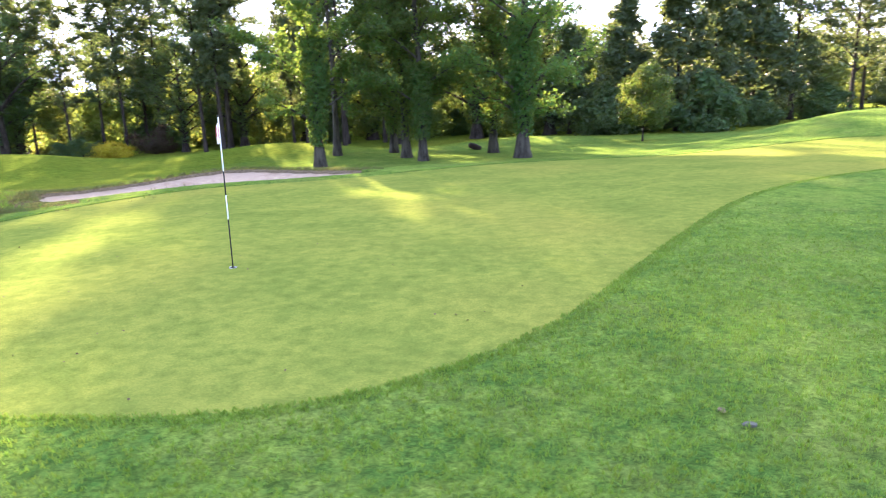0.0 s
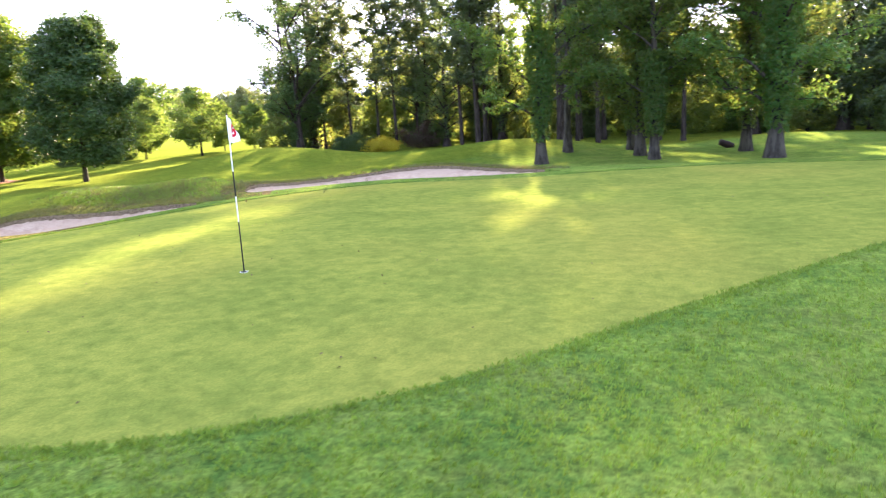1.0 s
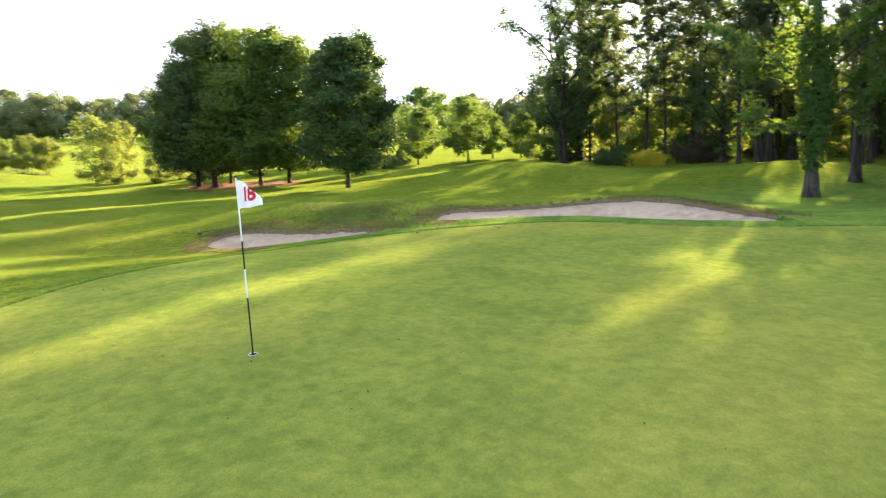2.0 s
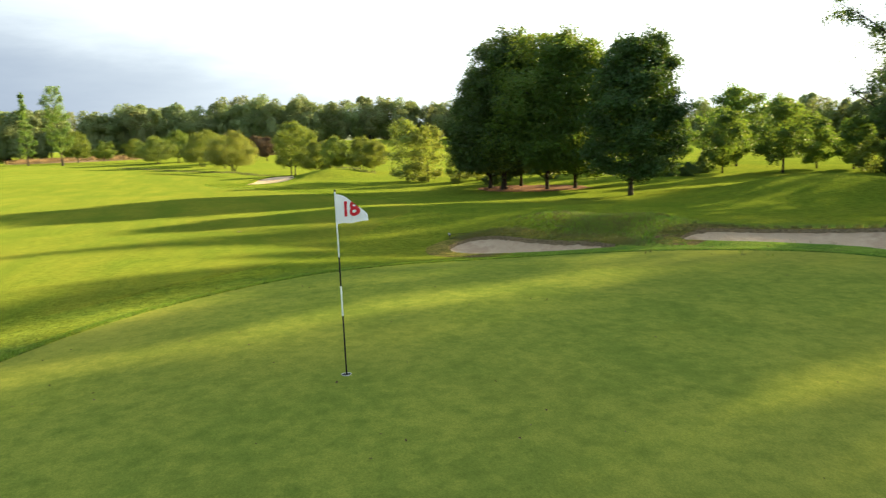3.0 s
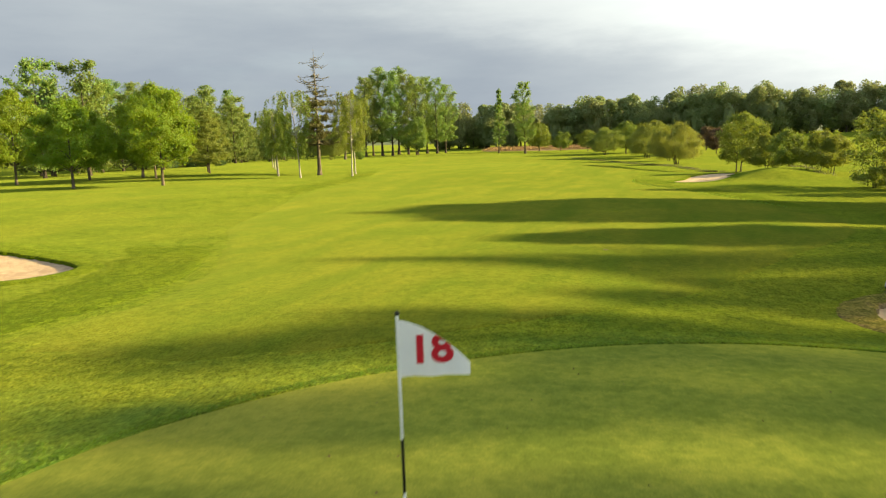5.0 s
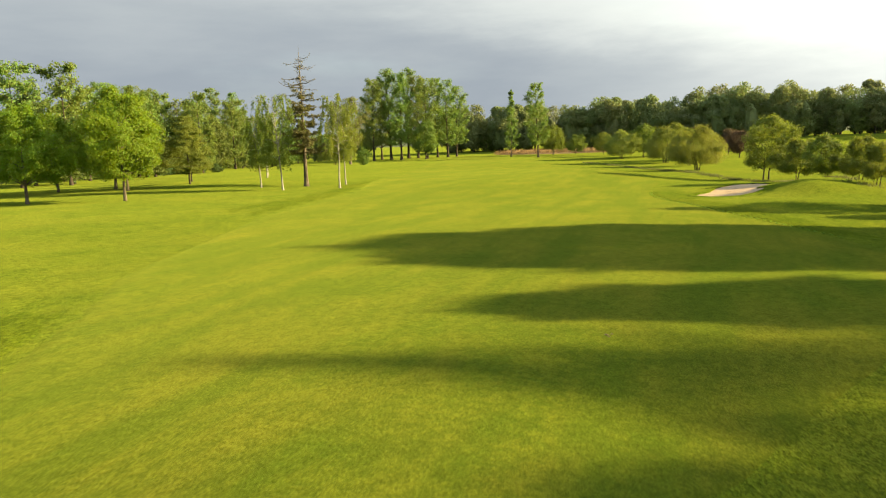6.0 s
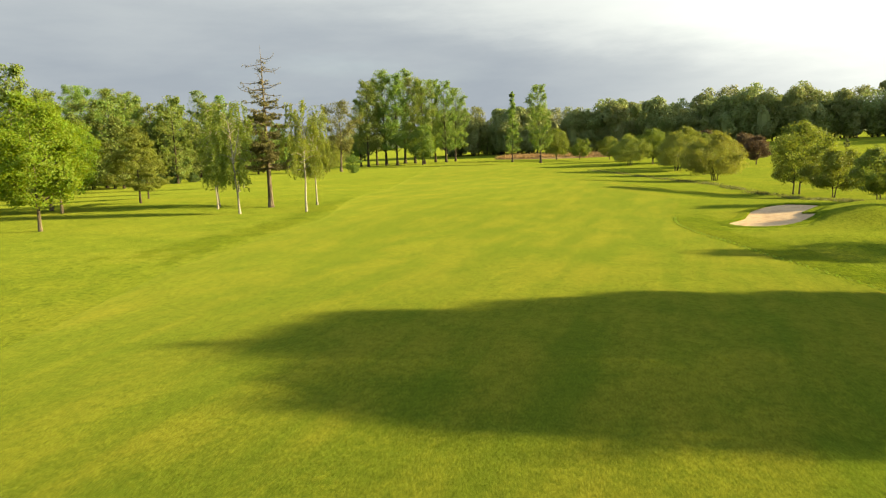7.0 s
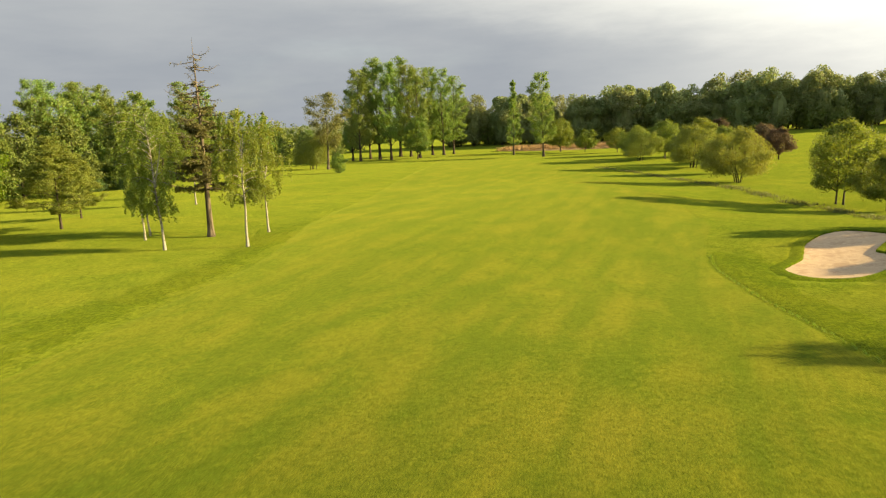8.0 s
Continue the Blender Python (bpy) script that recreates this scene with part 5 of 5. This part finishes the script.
def flagstick(x, y):
    z = height(x, y)
    thing = new("flagstick")
    thing.location = (x, y, z)
    tagged(thing, "black and white banded flagstick standing in the hole", "flagstick")
    for name, a, b, mat in (("black_band", -0.08, 0.71, M_BLACK), ("white_band", 0.71, 1.06, M_WHITE), ("black_band", 1.06, 1.40, M_BLACK), ("white_band", 1.40, 2.15, M_WHITE)):
        path = [(0, 0, a), (0, 0, a + 0.004), (0, 0, b - 0.004), (0, 0, b)]
        vv, ff = tube(path, [0.0085, 0.0095, 0.0095, 0.0085], 14)
        part(name, mesh_from(name, vv, ff, mat), thing)
    vv, ff = tube([(0, 0, 2.148), (0, 0, 2.155), (0, 0, 2.17), (0, 0, 2.176)], [0.006, 0.014, 0.014, 0.004], 12)
    part("cap", mesh_from("cap", vv, ff, M_BLACK), thing, "small black cap")
    a = radians(22)
    along, side = np.array([-math.sin(a), math.cos(a), 0]), np.array([math.cos(a), math.sin(a), 0])

    def top_edge(u):
        """The upper edge hangs down towards the fly."""
        return 0.79 * np.clip(u, 0, 1) ** 1.6

    def cloth(u, w):
        """u: along the fly, 0 to 1; w: down the hoist, 0 to 1."""
        u, w = np.asarray(u, float), np.asarray(w, float)
        w = np.maximum(w, top_edge(u))
        wave = 0.030 * np.sin(u * 6.5 + w * 1.6) * u ** 0.7 + 0.012 * np.sin(u * 13 - w * 3) * u
        return along * (0.415 * u)[..., None] + side * wave[..., None] + np.array([0, 0, 1.0]) * (2.122 - 0.345 * w + 0.008 * np.sin(u * 9) * w)[..., None]
    U, W = np.meshgrid(np.linspace(0, 1, 30), np.linspace(0, 1, 22), indexing="ij")
    P = cloth(U, top_edge(U) + (1 - top_edge(U)) * W).reshape(-1, 3)
    both = np.concatenate([P + side * 0.0012, P - side * 0.0012])
    F = grid_faces(30, 22)
    flag = part("flag", mesh_from("flag", both, np.concatenate([F, F[:, ::-1] + len(P)]), M_CLOTH), thing, "white cloth flag with a red 18")
    curve = bpy.data.curves.new("number", "FONT")
    curve.body, curve.size, curve.offset = "18", 1.0, 0.030
    temp = new("number_shape", curve)
    me = bpy.data.meshes.new_from_object(temp.evaluated_get(bpy.context.evaluated_depsgraph_get()))
    bpy.data.objects.remove(temp)
    bm = bmesh.new()
    bm.from_mesh(me)
    bmesh.ops.triangulate(bm, faces=bm.faces)
    bmesh.ops.subdivide_edges(bm, edges=[e for e in bm.edges if e.calc_length() > 0.1], cuts=4)
    xs, ys = [q.co.x for q in bm.verts], [q.co.y for q in bm.verts]
    x0, x1, y0, y1 = min(xs), max(xs), min(ys), max(ys)
    for q in bm.verts:
        u, w = 0.25 + 0.525 * (q.co.x - x0) / (x1 - x0), 0.78 - 0.52 * (q.co.y - y0) / (y1 - y0)
        q.co = Vector(cloth(np.array(u), np.array(w)) + side * 0.004)
    bm.to_mesh(me)
    bm.free()
    me.materials.clear()
    me.materials.append(M_REDINK)
    part("number", me, flag, "red printed 18")
    back = me.copy()
    back.transform(Matrix.Translation(Vector(side * -0.008)))
    part("number", back, flag, "red 18 showing through the back of the cloth")
    return thing


flagstick(-3.78, 9.65)


def hole(x, y):
    z = height(x, y)
    thing = new("hole_cup")
    thing.location = (x, y, z)
    tagged(thing, "white-edged golf hole in the green", "hole")
    a, rows = np.linspace(0, 2 * np.pi, 28, endpoint=False), []
    for r, h in ((0.056, 0.002), (0.058, 0.005), (0.054, 0.005), (0.054, -0.09)):
        rows.append(np.stack([r * np.cos(a), r * np.sin(a), 0 * a + h], 1))
    part("rim", mesh_from("rim", np.concatenate(rows), grid_faces(4, 28, True), M_WHITE), thing)
    # Black disc at turf level: the cup's inner shade as a flat colour.
    rows = [np.stack([r * np.cos(a), r * np.sin(a), 0 * a + 0.003], 1) for r in (0.001, 0.054)]
    part("bottom", mesh_from("bottom", np.concatenate(rows), grid_faces(2, 28, True), M_HOLE), thing)


hole(-3.78, 9.65)


def rake(x, y, turn):
    thing = new("bunker_rake")
    thing.location, thing.rotation_euler = (x, y, height(x, y) + 0.06), (0, 0, turn)
    tagged(thing, "bunker rake with dark head lying on the grass", "rake")
    vv, ff = tube([(0, 0, 0.03), (0.6, 0.01, 0.045), (1.2, 0.0, 0.04), (1.75, 0, 0.03)], [0.012] * 4, 8)
    part("handle", mesh_from("handle", vv, ff, M_DARKWOOD), thing)
    bm = bmesh.new()
    bmesh.ops.create_cube(bm, size=1.0, matrix=Matrix.Translation((0, 0, 0.03)) @ Matrix.Diagonal((0.07, 0.62, 0.06, 1)))
    bmesh.ops.bevel(bm, geom=bm.edges[:], offset=0.012, segments=2, affect="EDGES")
    me = bpy.data.meshes.new("head")
    bm.to_mesh(me)
    bm.free()
    me.materials.append(M_BLACK)
    part("head", me, thing)
    tooth, tf = tube([(0, 0, 0.02), (0, 0, -0.03), (-0.01, 0, -0.06)], [0.008, 0.007, 0.003], 5)
    tm = mesh_from("tooth", tooth, tf, M_BLACK)
    for k in range(9):
        part("tooth", tm, thing, at=(0, -0.28 + 0.07 * k, 0))


rake(-20.62, 16.72, radians(74))

# ---- small things on the turf ----


def litter(name, label, pts, size, mat, seed):
    rng = np.random.default_rng(seed)
    pts = np.array(pts)
    pos = np.concatenate([pts, (land(pts[:, 0], pts[:, 1]) + 0.012)[:, None]], 1)
    v, f = leaf_cards(pos, rng.normal(0, 0.35, (len(pts), 3)) + np.array([0, 0, 1.0]), size, rng, 0.7)
    ob = new(name, mesh_from(name, v, f, mat, False))
    return tagged(ob, label, "leaf litter", kind="stuff")


rng = np.random.default_rng(91)
spots = np.stack([rng.uniform(-11, 5, 320), rng.uniform(5, 21, 320)], 1)
spots = spots[inside_depth(GREEN, spots[:, 0], spots[:, 1]) > 0.3][:150]
litter("leaf_litter", "small dark dry leaves scattered on the green", spots, 0.034, M_DRYLEAF, 92)


def clod(x, y, r, label, mat, seed):
    rng = np.random.default_rng(seed)
    bm = bmesh.new()
    bmesh.ops.create_icosphere(bm, subdivisions=2, radius=1.0)
    for q in bm.verts:
        k = 1 + 0.35 * noise.noise(q.co * 1.7 + Vector((seed, 0, 0)))
        q.co = Vector((q.co.x * r * 1.5 * k, q.co.y * r * k, max(q.co.z, -0.3) * r * 0.55 * k))
    me = bpy.data.meshes.new("clod")
    bm.to_mesh(me)
    bm.free()
    me.materials.append(mat)
    ob = new("turf_clod", me)
    ob.location, ob.rotation_euler = (x, y, height(x, y) + 0.03), (0, 0, rng.uniform(0, 6))
    return tagged(ob, label, "clod")


clod(1.33, 4.12, 0.034, "dark grey clod of earth lying in the grass", M_STONE, 1)
clod(1.23, 4.36, 0.028, "small pale brown clod of earth lying in the grass", M_EARTH, 2)


def log_stump(x, y):
    vv, ff = tube([(-0.36, 0, 0.34), (-0.34, 0, 0.33), (0.0, 0.03, 0.2), (0.42, 0.05, 0.10), (0.45, 0.05, 0.09)], [0.02, 0.17, 0.2, 0.12, 0.02], 14)
    ob = new("log", mesh_from("log", vv, ff, M_DARKWOOD))
    ob.location, ob.rotation_euler = (x, y, height(x, y)), (0, 0, 0.4)
    tagged(ob, "dark short log lying on the grass by the trees", "log")


log_stump(1.6, 44.0)


def blades(name, label, pts, tall, wide, per, mat, seed, lift=0.0):
    """Grass tufts: thin upright folded blades, a few from each foot."""
    rng = np.random.default_rng(seed)
    pts = np.repeat(np.asarray(pts), per, 0) + rng.normal(0, tall * 0.35, (len(pts) * per, 2))
    n = len(pts)
    base = np.concatenate([pts, (land(pts[:, 0], pts[:, 1]) + lift)[:, None]], 1)
    a, h = rng.uniform(0, 2 * np.pi, n), tall * rng.uniform(0.5, 1.3, n)
    side = np.stack([np.cos(a), np.sin(a), 0 * a], 1) * (wide * rng.uniform(0.6, 1.3, n))[:, None]
    lean = np.stack([rng.normal(0, 0.4, n), rng.normal(0, 0.4, n), np.ones(n)], 1) * h[:, None]
    v = np.stack([base - side, base + side, base + lean * 0.6 + side * 0.7, base + lean], 1).reshape(-1, 3)
    ob = new(name, mesh_from(name, v, np.arange(4 * n).reshape(-1, 4), mat, False))
    return tagged(ob, label, "grass", kind="stuff")


rng = np.random.default_rng(95)
p = np.stack([rng.uniform(-6, 7, 42000), rng.uniform(0.8, 14, 42000)], 1)
d = -inside_depth(GREEN, p[:, 0], p[:, 1])
keep = (d > 0.0) & (rng.uniform(0, 1, len(p)) < np.clip(1.25 - np.hypot(p[:, 0] - 1.0, p[:, 1] - 3.0) / 9.0, 0, 1))
blades("rough_grass", "short dense rough grass beside the green", p[keep], 0.035, 0.006, 5, M_BLADE, 96, 0.03)
w = rng.uniform(0, 1, (len(GREEN) * 60, 1))
edge_pts = np.repeat(GREEN, 60, 0) * (1 - w) + np.repeat(np.roll(GREEN, -1, 0), 60, 0) * w
edge_pts += outward(GREEN).repeat(60, 0) * rng.uniform(0.0, 0.2, (len(GREEN) * 60, 1))
edge_pts = edge_pts[inside_depth(GREEN, edge_pts[:, 0], edge_pts[:, 1]) < 0.0]
blades("fringe_grass", "longer grass along the green's cut edge", edge_pts, 0.03, 0.005, 3, M_BLADE, 97, 0.015)
for line, seed in ((BUNKER_A, 98), (BUNKER_B, 99)):
    q = np.repeat(line, 40, 0) + outward(line).repeat(40, 0) * rng.uniform(-0.02, 0.7, (len(line) * 40, 1)) + rng.normal(0, 0.05, (len(line) * 40, 2))
    far_side = q[:, 1] - q[:, 0] * 0.35 > np.median(line[:, 1] - line[:, 0] * 0.35)
    blades("bank_grass", "long uneven half-dry grass on the bank above the sand", q[far_side], 0.11, 0.006, 3, M_DRYBLADE, seed, 0.04)


for k, (dx, dy, r) in enumerate(((0, 0, 0.04), (0.12, 0.05, 0.03), (-0.1, 0.1, 0.025))):
    clod(-24.4 + dx, 9.3 + dy, r, "small pale heap of loose earth on the fairway", M_EARTH, 20 + k)
q = np.stack([rng.uniform(-297, -269, 5000), rng.uniform(-55, -13, 5000)], 1)
blades("reeds", "dry brown reeds standing in a patch", q, 1.3, 0.05, 2, M_REED, 101, 0.2)


def bank_strip(points, count, reach, seed):
    """Feet of tufts scattered along a line."""
    rng = np.random.default_rng(seed)
    pts = np.array(points, float)
    seg = np.r_[0, np.cumsum(np.linalg.norm(np.diff(pts, axis=0), axis=1))]
    at = np.sort(rng.uniform(0, seg[-1], count))
    at = at[rng.uniform(0, 1, count) < 0.55 + 0.45 * np.sin(at * 0.7)]
    return np.stack([np.interp(at, seg, pts[:, i]) + rng.normal(0, reach, len(at)) for i in (0, 1)], 1)


# Tufts added to draw the dark shade line below the mown step.
inner = FX[(FX < -46) & (FX > -82)]
q = np.stack([np.repeat(inner, 70) + rng.uniform(-0.4, 0.4, 70 * len(inner)), np.repeat(np.interp(-inner, -FX, F_HIGH), 70) + rng.normal(0.05, 0.035, 70 * len(inner))], 1)
blades("cut_edge_grass", "line of added longer grass standing in for the shaded step at the fairway's mown edge", q, 0.055, 0.010, 1, M_BLADE, 113, 0.01)
q = bank_strip([(-181, -10), (-169.7, -1.7), (-156, 6), (-134.7, 14.6), (-116.5, 21.3), (-96.8, 24.5), (-80, 27)], 3800, 0.7, 111)
blades("stream_bank_grass", "long tufted grass along the stream bank", q, 0.3, 0.03, 3, M_DRYBLADE, 112)
rng = np.random.default_rng(121)
for mat, label, count in ((M_DRYBLADE, "half-dry long grass on the mounds behind the sand", 3200), (M_BLADE, "long green grass on the mounds behind the sand", 2600)):
    a, r = rng.uniform(0, 2 * np.pi, count), np.abs(rng.normal(0, 0.62, count))
    q = np.stack([-16.2 + 3.6 * r * np.cos(a), 20.6 + 1.7 * r * np.sin(a) - 0.12 * r * np.cos(a)], 1)
    q = q[(inside_depth(BUNKER_A, q[:, 0], q[:, 1]) < 0) & (inside_depth(BUNKER_B, q[:, 0], q[:, 1]) < 0)]
    blades("mound_grass", label, q, 0.10, 0.008, 4, mat, count)
